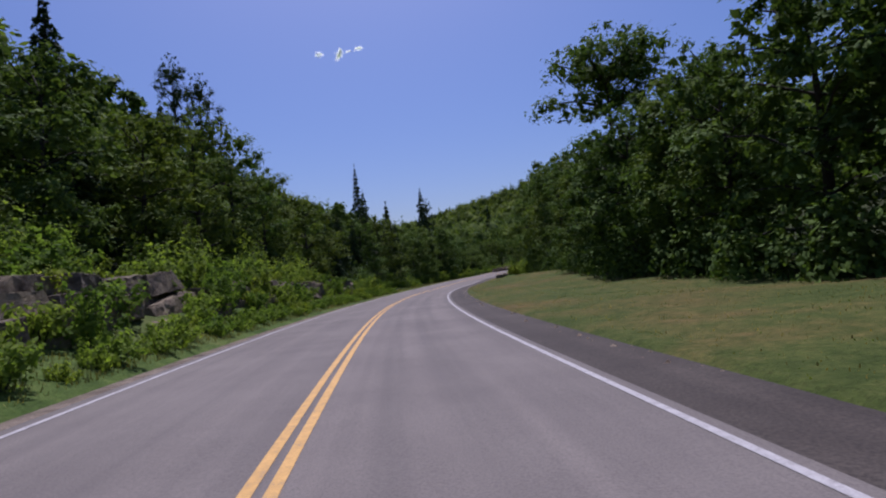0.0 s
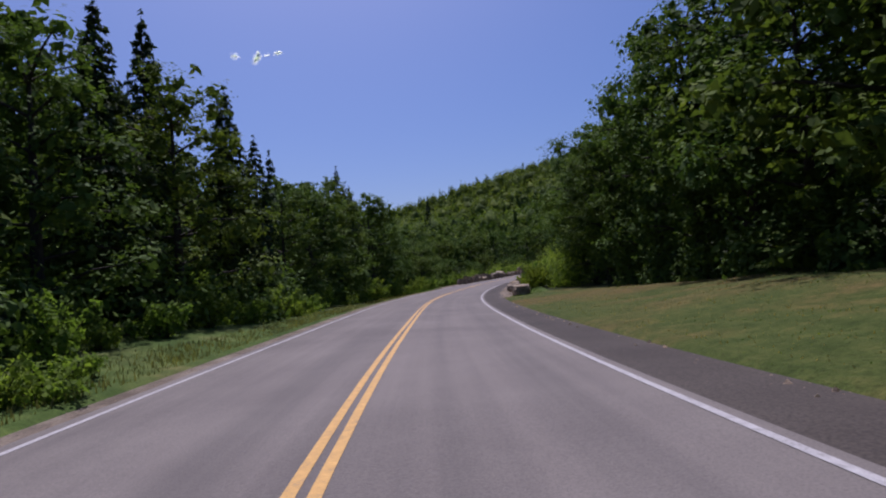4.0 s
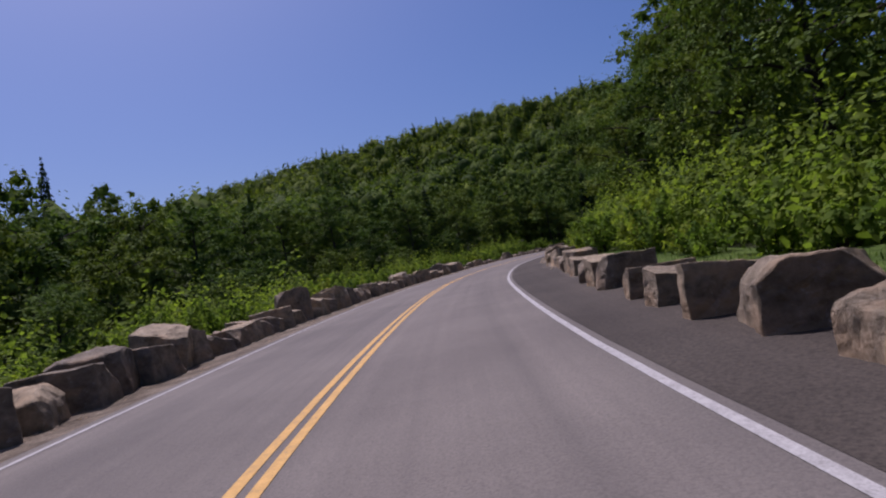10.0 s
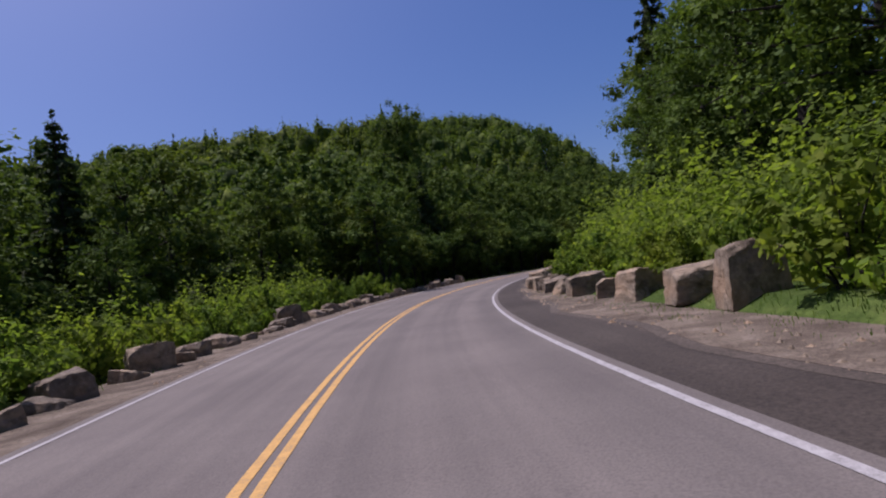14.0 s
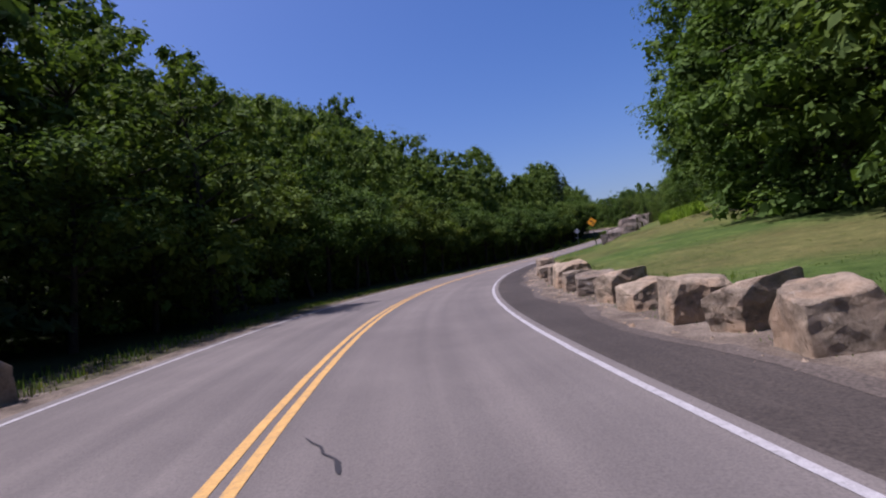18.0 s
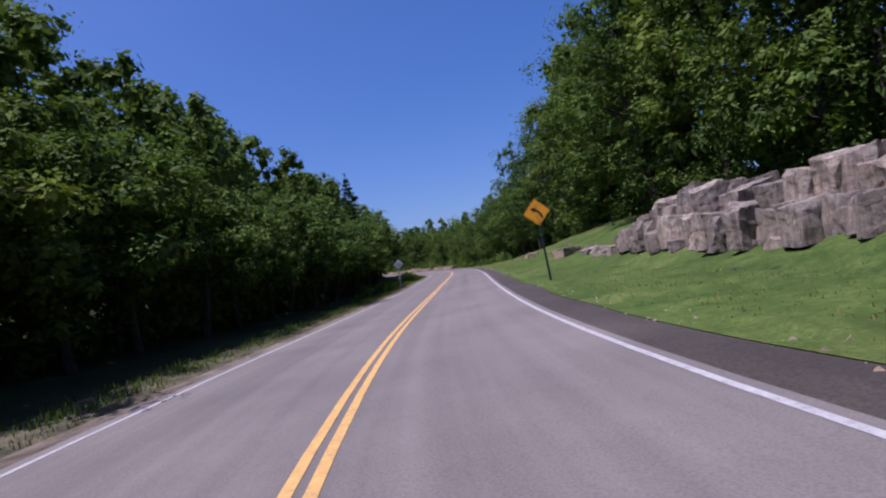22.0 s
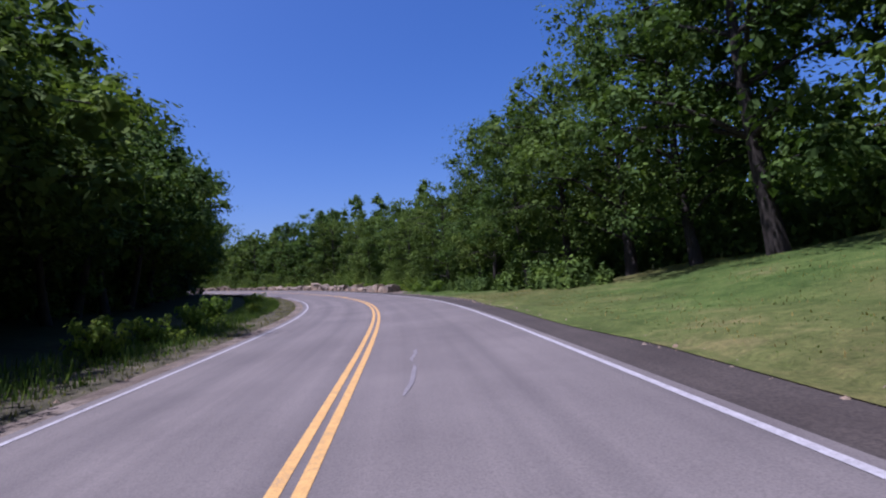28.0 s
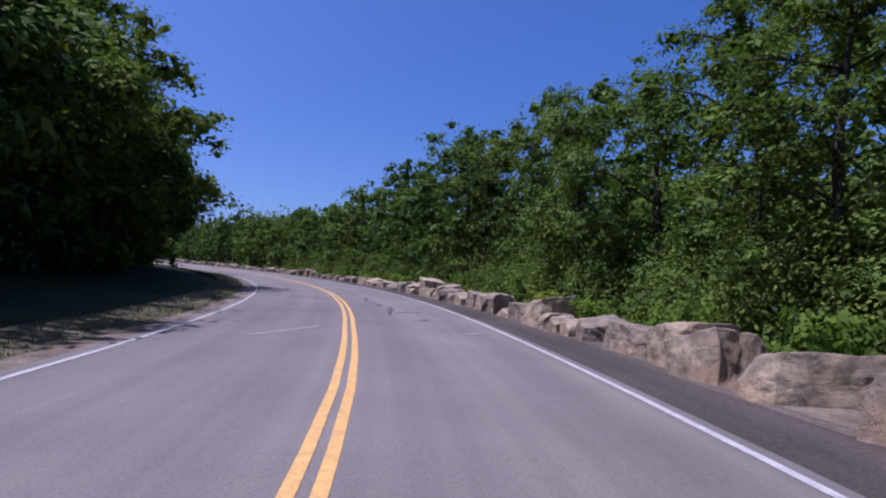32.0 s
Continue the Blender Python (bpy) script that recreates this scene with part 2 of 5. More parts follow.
DRY_LAWN = earth("dry_lawn", [(0.25, (0.034, 0.053, 0.011)), (0.46, (0.053, 0.07, 0.016)), (0.57, (0.072, 0.074, 0.02)), (0.74, (0.105, 0.08, 0.03))], 0.3, 16.0, 0.6, (0.12, 0.07, 0.03))
FOREST_FLOOR = earth("forest_floor", [(0.3, (0.02, 0.026, 0.01)), (0.6, (0.04, 0.05, 0.02)), (0.8, (0.045, 0.07, 0.02))], 0.5, 9.0, 0.7)
BLADE = leafy("grass_blade", (0.055, 0.1, 0.022), (0.085, 0.135, 0.03), (0.15, 0.165, 0.055), 0.55)
DIRT = earth("roadside_dirt", [(0.3, (0.04, 0.042, 0.024)), (0.5, (0.085, 0.078, 0.048)), (0.7, (0.16, 0.14, 0.09))], 1.6, 26.0, 0.7)
DRY_BLADE = leafy("dry_grass_blade", (0.1, 0.11, 0.03), (0.2, 0.18, 0.07), (0.33, 0.27, 0.13), 0.35)
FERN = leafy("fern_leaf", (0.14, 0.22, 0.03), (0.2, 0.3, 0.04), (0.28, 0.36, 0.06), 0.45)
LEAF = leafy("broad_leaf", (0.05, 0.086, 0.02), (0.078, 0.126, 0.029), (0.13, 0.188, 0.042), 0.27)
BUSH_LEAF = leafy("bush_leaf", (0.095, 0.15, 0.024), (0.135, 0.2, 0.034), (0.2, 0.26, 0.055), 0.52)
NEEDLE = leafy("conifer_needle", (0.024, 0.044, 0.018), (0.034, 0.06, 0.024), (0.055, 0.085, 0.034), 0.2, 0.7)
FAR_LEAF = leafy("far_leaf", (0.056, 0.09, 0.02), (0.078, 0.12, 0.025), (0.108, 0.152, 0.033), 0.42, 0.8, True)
BARK = barked("bark", (0.022, 0.019, 0.016), (0.075, 0.066, 0.056))
STONE = stone("gneiss", (0.06, 0.05, 0.037), (0.205, 0.17, 0.124), (0.4, 0.34, 0.255), (0.3, 0.18, 0.09))
LEDGE = stone("ledge_rock", (0.07, 0.06, 0.05), (0.19, 0.165, 0.138), (0.36, 0.32, 0.275), (0.2, 0.14, 0.09), 0.6)
DARK_LEDGE = stone("mossy_rock", (0.034, 0.027, 0.017), (0.11, 0.088, 0.06), (0.3, 0.25, 0.18), (0.08, 0.075, 0.03))
SIGN_YELLOW = plain("sign_yellow", (0.85, 0.36, 0.01), 0.45, 0.0, 0.06)
SIGN_BLACK = plain("sign_black", (0.02, 0.02, 0.02), 0.5)
SIGN_BACK = plain("sign_aluminium", (0.5, 0.51, 0.53), 0.45, 0.6, 0.15)
POST_GREEN = plain("post_green_steel", (0.045, 0.075, 0.055), 0.55, 0.3)
POST_GREY = plain("post_galvanised", (0.36, 0.37, 0.38), 0.5, 0.6)
CLOUD = leafy("cloud_white", (0.95, 0.95, 0.95), (0.95, 0.95, 0.95), (0.95, 0.95, 0.95), 0.95, 1.0, False, (1, 1, 1))


# ---- building blocks ----
def mesh_of(name, verts, faces, material, smooth=False):
    me = bpy.data.meshes.new(name)
    me.from_pydata([tuple(v) for v in verts], [], [tuple(f) for f in faces])
    me.materials.append(material)
    if smooth:
        me.polygons.foreach_set("use_smooth", [True] * len(me.polygons))
    me.update()
    return me


def part(name, bm, material, parent, label=""):
    me = bpy.data.meshes.new(name)
    bm.to_mesh(me)
    bm.free()
    me.materials.append(material)
    ob = new(name, me)
    ob.parent = parent
    return tagged(ob, label)


def empty(name, m):
    ob = new(name)
    ob.empty_display_size = 0.2
    ob.matrix_basis = m
    return ob


def quads_mesh(name, verts, material):
    """A mesh of loose four-cornered leaves from an array of corners (n, 4, 3)."""
    v = np.asarray(verts, dtype=np.float32).reshape(-1, 3)
    n = len(v) // 4
    me = bpy.data.meshes.new(name)
    me.vertices.add(len(v))
    me.vertices.foreach_set("co", v.ravel())
    me.loops.add(len(v))
    me.loops.foreach_set("vertex_index", np.arange(len(v), dtype=np.int32))
    me.polygons.add(n)
    me.polygons.foreach_set("loop_start", np.arange(0, len(v), 4, dtype=np.int32))
    me.polygons.foreach_set("loop_total", np.full(n, 4, dtype=np.int32))
    me.materials.append(material)
    me.update()
    me.validate()
    return me


def leaves(rng, centres, outward, size, droop=0.25, slim=0.55, loose=0.55):
    """Leaf sprays: kite-shaped quads at the centres, facing loosely outward."""
    n = len(centres)
    nor = outward + rng.normal(0, loose, (n, 3)) + (0, 0, 0.25)
    nor /= np.linalg.norm(nor, axis=1, keepdims=True) + 1e-9
    a = np.cross(nor, rng.normal(0, 1, (n, 3)))
    a /= np.linalg.norm(a, axis=1, keepdims=True) + 1e-9
    b = np.cross(nor, a)
    s = (size * rng.uniform(0.6, 1.35, n))[:, None]
    tip = a * s - np.array((0, 0, droop)) * s
    w = b * s * slim
    fold = nor * s * 0.18
    return np.stack([centres - a * s * 0.9, centres + w - fold, centres + tip, centres - w - fold], 1)


def tube(verts, faces, points, radii, sides=7):
    """Adds a tapered tube through the points."""
    first = len(verts)
    for k, (p, r) in enumerate(zip(points, radii)):
        p = Vector(p)
        q = Vector(points[min(k + 1, len(points) - 1)]) - Vector(points[max(k - 1, 0)])
        q.normalize()
        u = q.orthogonal().normalized()
        w = q.cross(u)
        for j in range(sides):
            t = 2 * math.pi * j / sides
            verts.append(p + (u * math.cos(t) + w * math.sin(t)) * r)
    for k in range(len(points) - 1):
        for j in range(sides):
            a, b = first + k * sides + j, first + k * sides + (j + 1) % sides
            faces.append((a, b, b + sides, a + sides))


def broad_tree(seed, height, spread, low, count, size, leaf=None, flat=0.6):
    """A tree: tapered trunk with limbs, crown of leafy boughs with gaps between them. Returns its two meshes."""
    rng = np.random.default_rng(seed)
    verts, faces = [], []
    top = np.array((0.0, rng.normal(0, 0.2), height * 0.86))
    bend = rng.normal(0, 0.25, 2)
    path = [np.array((top[0] * t + bend[0] * math.sin(3 * t), top[1] * t + bend[1] * math.sin(2.5 * t), top[2] * t - 0.3)) for t in np.linspace(0, 1, 9)]
    r0 = 0.018 * height + 0.03
    tube(verts, faces, path, [r0 * (1.25 if k == 0 else 1.0 - 0.105 * k) for k in range(9)], 8)
    clumps = []
    limbs = int(15 + height)
    for k in range(limbs):
        t = low + (1 - low) * (k + rng.uniform(0, 0.9)) / limbs
        z = t * height
        u = min(max((t - low) / (1 - low), 0), 1)
        reach = spread * (0.35 + 0.75 * math.sin(math.pi * min(1, 0.18 + 0.78 * u)) ** 0.8) * rng.uniform(0.6, 1.15)
        ang = k * 2.4 + rng.normal(0, 0.4)
        i = min(int(t / 0.86 * 8), 7)
        start = path[i] * 0.6 + path[min(i + 1, 8)] * 0.4
        end = np.array((start[0] + math.cos(ang) * reach, start[1] + math.sin(ang) * reach, max(start[2] * 0.4 + z * 0.6, 0.4) + reach * rng.uniform(-0.05, 0.4)))
        mid = (start + end) / 2 + np.array((0, 0, reach * 0.1)) + rng.normal(0, 0.12, 3)
        tube(verts, faces, [start, mid, end], [r0 * 0.34 * (1.1 - u * 0.5), r0 * 0.2, r0 * 0.05], 5)
        clumps.append((end, 0.27 * reach + 0.35))
        clumps.append((mid * 0.35 + end * 0.65 + rng.normal(0, 0.3, 3), 0.24 * reach + 0.3))
        clumps.append((start * 0.62 + end * 0.38 + rng.normal(0, 0.2, 3), 0.26 * reach + 0.3))
        if rng.random() < 0.75:
            clumps.append((mid + rng.normal(0, 0.45, 3) + (0, 0, 0.2), 0.22 * reach + 0.3))
    clumps.append((np.array((top[0], top[1], height * 0.95)), 0.16 * spread + 0.3))
    for k in range(int(4.5 * height)):   # sprigs on the crown's outside
        u = rng.uniform(0.02, 1.0)
        reach = spread * (0.3 + 0.75 * math.sin(math.pi * min(1, 0.2 + 0.78 * u)) ** 0.8) * rng.uniform(0.7, 1.08)
        ang = rng.uniform(0, 2 * math.pi)
        z = (low + (1 - low) * u) * height
        i = min(int(z / height / 0.86 * 8), 8)
        clumps.append((np.array((path[i][0] + math.cos(ang) * reach, path[i][1] + math.sin(ang) * reach, max(z, 0.5))), rng.uniform(0.09, 0.19) * spread))
    weight = np.array([c[1] ** 2 for c in clumps])
    pick = rng.choice(len(clumps), count, p=weight / weight.sum())
    mids = np.array([c[0] for c in clumps])[pick]
    rad = np.array([c[1] for c in clumps])[pick]
    d = rng.normal(0, 1, (count, 3))
    d /= np.linalg.norm(d, axis=1, keepdims=True)
    inner = rng.random(count) < 0.3   # larger sprays fill the clumps
    # each clump is a handful of flat sprays of leaves that lie on its upper side
    fans = 7
    way = rng.normal(0, 1, (len(clumps), fans, 3)) + (0, 0, 0.35)
    way /= np.linalg.norm(way, axis=2, keepdims=True)
    way = way[pick, rng.integers(0, fans, count)]
    fan = mids + way * (rad * 0.72)[:, None] * (1, 1, 0.8)
    at = np.where(inner[:, None], mids + d * (rad * rng.uniform(0.0, 0.55, count))[:, None], fan + d * (rad * 0.46 * rng.random(count) ** 0.5)[:, None] * (1, 1, flat))
    at[:, 2] = np.maximum(at[:, 2] - 0.1 * rad, 0.15)
    face = np.where(inner[:, None], d, 0.45 * d + 0.5 * way + (0, 0, 0.45))
    return mesh_of("trunk", verts, faces, BARK, True), quads_mesh("crown", leaves(rng, at, face, np.where(inner, 1.9, 1.0) * size * rng.uniform(0.8, 1.2, count), loose=0.3), leaf or LEAF)


def conifer(seed, height, spread, count, size, ragged=0.3, low=0.08):
    """A spruce or pine: straight trunk with whorls of drooping branches of needle sprays."""
    rng = np.random.default_rng(seed)
    verts, faces = [], []
    tube(verts, faces, [(0, 0, -0.3), (0.03, 0, height * 0.5), (0, 0.03, height)], [0.016 * height + 0.02, 0.009 * height, 0.012], 8)
    at, out = [], []
    whorls = int(height * 2.0)
    for k in range(whorls):
        t = low + (1 - low) * k / whorls
        arm = spread * (1 - t) ** 0.8 * rng.uniform(1 - ragged, 1.1) + 0.12
        boughs = 5 + int(3 * (1 - t))
        for j in range(boughs):
            a = 2 * math.pi * j / boughs + rng.uniform(0, 1.2)
            reach = arm * rng.uniform(1 - ragged, 1.12)
            d = np.array((math.cos(a), math.sin(a), 0))
            z0 = t * height
            tip = d * reach + (0, 0, z0 - reach * 0.22)
            tube(verts, faces, [(0, 0, z0), tuple(d * reach * 0.5 + (0, 0, z0 + reach * 0.03)), tuple(tip)], [0.03, 0.02, 0.006], 3)
            n = max(3, int(count * reach / (whorls * 6.5 * spread * 0.5)))
            f = rng.uniform(0.12, 1.0, n) ** 0.7
            side = rng.normal(0, 0.16, n) * reach * (1.1 - f * 0.7)
            p = d * (reach * f)[:, None] + np.array((-d[1], d[0], 0)) * side[:, None]
            p[:, 2] += z0 - reach * 0.22 * f ** 1.6 + rng.normal(0, 0.08, n)
            at.append(p)
            out.append(np.repeat([d * 0.7 + (0, 0, 0.6)], n, 0))
    at.append(np.column_stack([rng.normal(0, 0.06, 14), rng.normal(0, 0.06, 14), rng.uniform(height * 0.95, height * 1.03, 14)]))
    out.append(np.repeat([(0.3, 0.3, 0.6)], 14, 0))
    at, out = np.concatenate(at), np.concatenate(out)
    return mesh_of("trunk", verts, faces, BARK, True), quads_mesh("crown", leaves(rng, at, out, size, 0.35, 0.4), NEEDLE)


def bush_meshes(seed, height, width, count, size, leaf):
    """A shrub: thin stems from one root and leaves in sprays along them."""
    rng = np.random.default_rng(seed)
    verts, faces, at, out = [], [], [], []
    stems = 11
    for k in range(stems):
        a = k * 2.4 + rng.normal(0, 0.3)
        r = width * 0.5 * math.sqrt((k + 0.5) / stems) * rng.uniform(0.7, 1.15)
        h = height * rng.uniform(0.55, 1.08) * (1 - 0.35 * (r / width * 2) ** 2)
        end = np.array((math.cos(a) * r, math.sin(a) * r, h))
        mid = end * (0.4, 0.4, 0.55)
        tube(verts, faces, [(end[0] * 0.08, end[1] * 0.08, -0.15), tuple(mid), tuple(end)], [0.022, 0.015, 0.005], 4)
        n = count // stems
        f = rng.uniform(0.22, 1.03, n) ** 0.8
        p = np.where(f[:, None] < 0.5, mid * (f[:, None] / 0.5), mid + (end - mid) * ((f[:, None] - 0.5) / 0.5))
        d = rng.normal(0, 1, (n, 3))
        d /= np.linalg.norm(d, axis=1, keepdims=True)
        p = p + d * (0.14 + 0.16 * width * (1.15 - f[:, None])) * rng.uniform(0.3, 1, (n, 1))
        p[:, 2] = np.maximum(p[:, 2], 0.04)
        at.append(p)
        out.append(d + np.array((math.cos(a), math.sin(a), 0.4)) * 0.6)
    return mesh_of("stems", verts, faces, BARK), quads_mesh("foliage", leaves(rng, np.concatenate(at), np.concatenate(out), size), leaf)


def rock_mesh(seed, lx, ly, lz, cut=4, fine=0.03, material=None):
    """A quarried block: a box with a sloping top, corners struck off by a few planes, layered faces, chipped edges."""
    rng = random.Random(seed)
    bm = bmesh.new()
    bmesh.ops.create_cube(bm, size=1.0)
    slope_x, slope_y = rng.uniform(-0.2, 0.2), rng.uniform(-0.22, 0.12)
    for v in bm.verts:
        k = rng.uniform(0.88, 1.0) if v.co.z > 0 else 1.02
        top = 1 + slope_x * v.co.x * 2 * 0.6 + slope_y * v.co.y * 2 * 0.6 + rng.uniform(-0.05, 0.05)
        v.co = Vector((v.co.x * lx * k + rng.uniform(-0.07, 0.07) * lx, v.co.y * ly * k + rng.uniform(-0.05, 0.05) * ly, lz * top if v.co.z > 0 else -0.14))
    for _ in range(cut):
        n = Vector((rng.uniform(-1, 1), rng.uniform(-1, 1), rng.uniform(-0.15, 0.9))).normalized()
        reach = max((v.co - Vector((0, 0, lz / 2))).dot(n) for v in bm.verts)
        p = Vector((0, 0, lz / 2)) + n * reach * rng.uniform(0.74, 0.93)
        r = bmesh.ops.bisect_plane(bm, geom=bm.verts[:] + bm.edges[:] + bm.faces[:], plane_co=p, plane_no=n, clear_outer=True)
        edges = [e for e in r["geom_cut"] if isinstance(e, bmesh.types.BMEdge)]
        if edges:
            bmesh.ops.contextual_create(bm, geom=edges)
    bmesh.ops.holes_fill(bm, edges=bm.edges[:], sides=0)
    bmesh.ops.bevel(bm, geom=bm.edges[:], offset=0.014 * min(lx, ly, lz) + 0.004, segments=1, affect="EDGES", clamp_overlap=True)
    bmesh.ops.triangulate(bm, faces=bm.faces[:])
    for limit in (0.38, 0.22, 0.13):
        long = [e for e in bm.edges if e.calc_length() > limit * max(lx, ly, lz)]
        bmesh.ops.subdivide_edges(bm, edges=long, cuts=1, use_grid_fill=False)
        bmesh.ops.triangulate(bm, faces=bm.faces[:])
    shift = Vector((seed * 3.1, seed * 1.7, 0))
    dip = rng.uniform(-0.25, 0.25)
    mid = Vector((0, 0, lz * 0.45))
    for v in bm.verts:
        layer = math.floor((v.co.z + dip * v.co.x) / (0.19 * lz + 0.02))
        out = Vector((v.co.x - mid.x, v.co.y - mid.y, 0))
        step = (math.sin(layer * 12.9 + seed * 4.1) * 0.5) * fine * 0.9
        v.co += noise.noise_vector(v.co * 1.9 + shift) * fine + noise.noise_vector(v.co * 7.5 + shift) * fine * 0.6
        if out.length > 1e-4:
            v.co += out.normalized() * step
    bmesh.ops.recalc_face_normals(bm, faces=bm.faces[:])
    me = bpy.data.meshes.new("boulder")
    bm.to_mesh(me)
    bm.free()
    me.materials.append(material or STONE)
    return me


# ---- the road's line and the ground ----
STEP = 1.0
AFTER = [-84.5, -75, -67, -61, -57, -54, -53, -53, -53, -53]   # headings past the last bend
HEADING = ROAD_HEADING + AFTER
HEIGHT = ROAD_HEIGHT + [10.16, 11.13, 12.12, 13.12, 14.12, 15.1, 16.09, 17.07, 18.05, 18.97]
S = np.arange(-40.0, 16.0 * (len(HEADING) - 1), STEP)
KNOTS = np.arange(len(HEADING)) * 16.0


def smooth_at(s, values):
    """Values at the knots, blended over some metres."""
    return sum(np.interp(s + k, KNOTS, values) for k in (-9, -6, -3, 0, 3, 6, 9)) / 7


BANK = np.tan(np.radians(smooth_at(S, ROAD_BANK + [0.37, 0.84, 1.27, 1.6, 1.83, 1.98, 2.05, 2.06, 2.06, 2.06])))   # how far the left side lies lower
HEAD = np.radians(smooth_at(S, HEADING))
ZED = smooth_at(S, HEIGHT)
start = int(round(40 / STEP))
X = np.concatenate([[0], np.cumsum(-np.sin((HEAD[1:] + HEAD[:-1]) / 2) * STEP)])
Y = np.concatenate([[0], np.cumsum(np.cos((HEAD[1:] + HEAD[:-1]) / 2) * STEP)])
X += ROAD_START[0] - X[start]
Y += ROAD_START[1] - Y[start]
EDGE_L, EDGE_R = LANE + 0.7, LANE + 1.5     # where the paved and gravelled shoulders end


def along(s, d=0.0, up=0.0):
    """The place at s metres along the road and d metres to the left of its middle line."""
    h = np.interp(s, S, HEAD)
    tilt = np.interp(s, S, BANK) * min(max(d, -EDGE_R), EDGE_L)
    return Vector((np.interp(s, S, X) - math.cos(h) * d, np.interp(s, S, Y) - math.sin(h) * d, np.interp(s, S, ZED) - tilt + up))


def heading(s):
    return math.degrees(np.interp(s, S, HEAD))


def road_of(x, y):
    """For arrays of places: metres along the road, metres to its left, and the road's height there."""
    x, y = np.ravel(x), np.ravel(y)
    best, at = np.full(len(x), 1e18), np.zeros(len(x), int)
    for k in range(0, len(S), 4):
        q = (x - X[k]) ** 2 + (y - Y[k]) ** 2
        m = q < best
        best[m], at[m] = q[m], k
    s, d = np.zeros(len(x)), np.zeros(len(x))
    h = HEAD[at]
    ux, uy = x - X[at], y - Y[at]
    s = S[at] + ux * -np.sin(h) + uy * np.cos(h)
    near = np.clip(s, S[0], S[-1])
    h = np.interp(near, S, HEAD)
    ux, uy = x - np.interp(near, S, X), y - np.interp(near, S, Y)
    d = -ux * np.cos(h) - uy * np.sin(h)
    return near, d, np.interp(near, S, ZED) - np.interp(near, S, BANK) * np.clip(d, -EDGE_R, EDGE_L)


# height over the road at so many metres past the shoulder's edge, stretch by stretch
REACH = (0.0, 3.0, 5.5, 11.0, 20.0, 45.0)
LEFT_BANK = ((-40, 0.0, 1.2, 2.6, 4.0, 8.0, 18.0), (35, 0.0, 1.1, 2.4, 3.8, 8.0, 18.0), (55, 0.0, 0.4, 0.8, 1.4, 3.0, 8.0), (90, -0.05, 0.0, -0.2, -0.6, -1.5, 1.0),
             (115, -0.05, -0.5, -1.2, -2.6, -4.5, -3.0), (185, -0.05, -0.4, -0.8, -1.6, -1.5, 4.0), (208, -0.05, 0.1, 0.3, 0.9, 2.5, 7.0), (300, -0.05, 0.1, 0.3, 0.8, 2.0, 5.0), (600, -0.05, 0.1, 0.3, 0.8, 2.0, 5.0))
RIGHT_BANK = ((-40, 0.0, 0.1, 0.1, 0.2, 1.0, 3.0), (30, 0.0, 0.1, 0.15, 0.25, 1.0, 3.0), (50, 0.0, 0.35, 0.7, 0.95, 2.0, 4.0), (66, 0.0, 0.35, 0.7, 1.0, 2.0, 4.0), (85, 0.0, 0.1, 0.1, 0.3, 1.5, 5.0),
              (200, 0.05, 0.2, 0.4, 0.9, 2.5, 7.0), (230, 0.05, 0.25, 0.35, 0.5, 1.2, 5.0), (256, 0.0, 0.15, 0.4, 0.8, 1.6, 6.0), (266, 0.0, 0.1, 1.1, 2.0, 3.0, 7.0), (284, 0.0, 0.1, 1.1, 2.3, 3.2, 7.0),
              (296, 0.0, 0.3, 0.9, 2.2, 3.3, 7.0), (316, 0.0, 0.35, 0.8, 2.6, 3.6, 7.0), (336, 0.0, 0.3, 0.75, 1.9, 2.8, 6.0), (348, 0.0, 0.15, 0.4, 1.0, 1.6, 3.0), (362, 0.0, -0.1, -0.2, -0.3, 0.2, 2.0), (600, -0.05, -0.2, -0.3, -0.4, 0.0, 2.0))


def bank(table, s, e):
    t = np.array(table)
    cols = [np.interp(s, t[:, 0], t[:, k + 1]) for k in range(6)]
    out = np.zeros_like(e)
    for k in range(5):
        f = np.clip((e - REACH[k]) / (REACH[k + 1] - REACH[k]), 0, 1)
        out += (cols[k + 1] - cols[k]) * (f * f * (3 - 2 * f) * 0.4 + f * 0.6)
    return out + cols[0]


# the hills round about: middle x, y, height, breadth along and across, turn, how much sooner it falls off to the east
HILLS = ((382, 346, 101, 401, 140, -42, 0.17), (-95, 110, 42, 45, 130, 0, 1), (330, 40, 10, 120, 60, 0, 1), (440, 170, 8, 70, 70, 0, 1), (90, 40, 10, 70, 60, 0, 1))


def hills(x, y):
    z = np.zeros_like(x, dtype=float)
    for cx, cy, h, a, b, turn, east in HILLS:
        c, s = math.cos(radians(turn)), math.sin(radians(turn))
        u, v = (x - cx) * c + (y - cy) * s, (y - cy) * c - (x - cx) * s
        wide = np.where(u > 0, east * a, a)
        z = np.maximum(z, h * np.exp(-0.5 * (u * u / (wide * wide) + v * v / (b * b))))
    return z


# stretches where the paved shoulder runs on to the boulders' feet
BEDS_R, BEDS_L = ((86, 258), (367, 505)), ((114, 226),)


def in_bed(s, beds):
    return sum(np.clip((s - a) / 3, 0, 1) * np.clip((b - s) / 3, 0, 1) for a, b in beds)


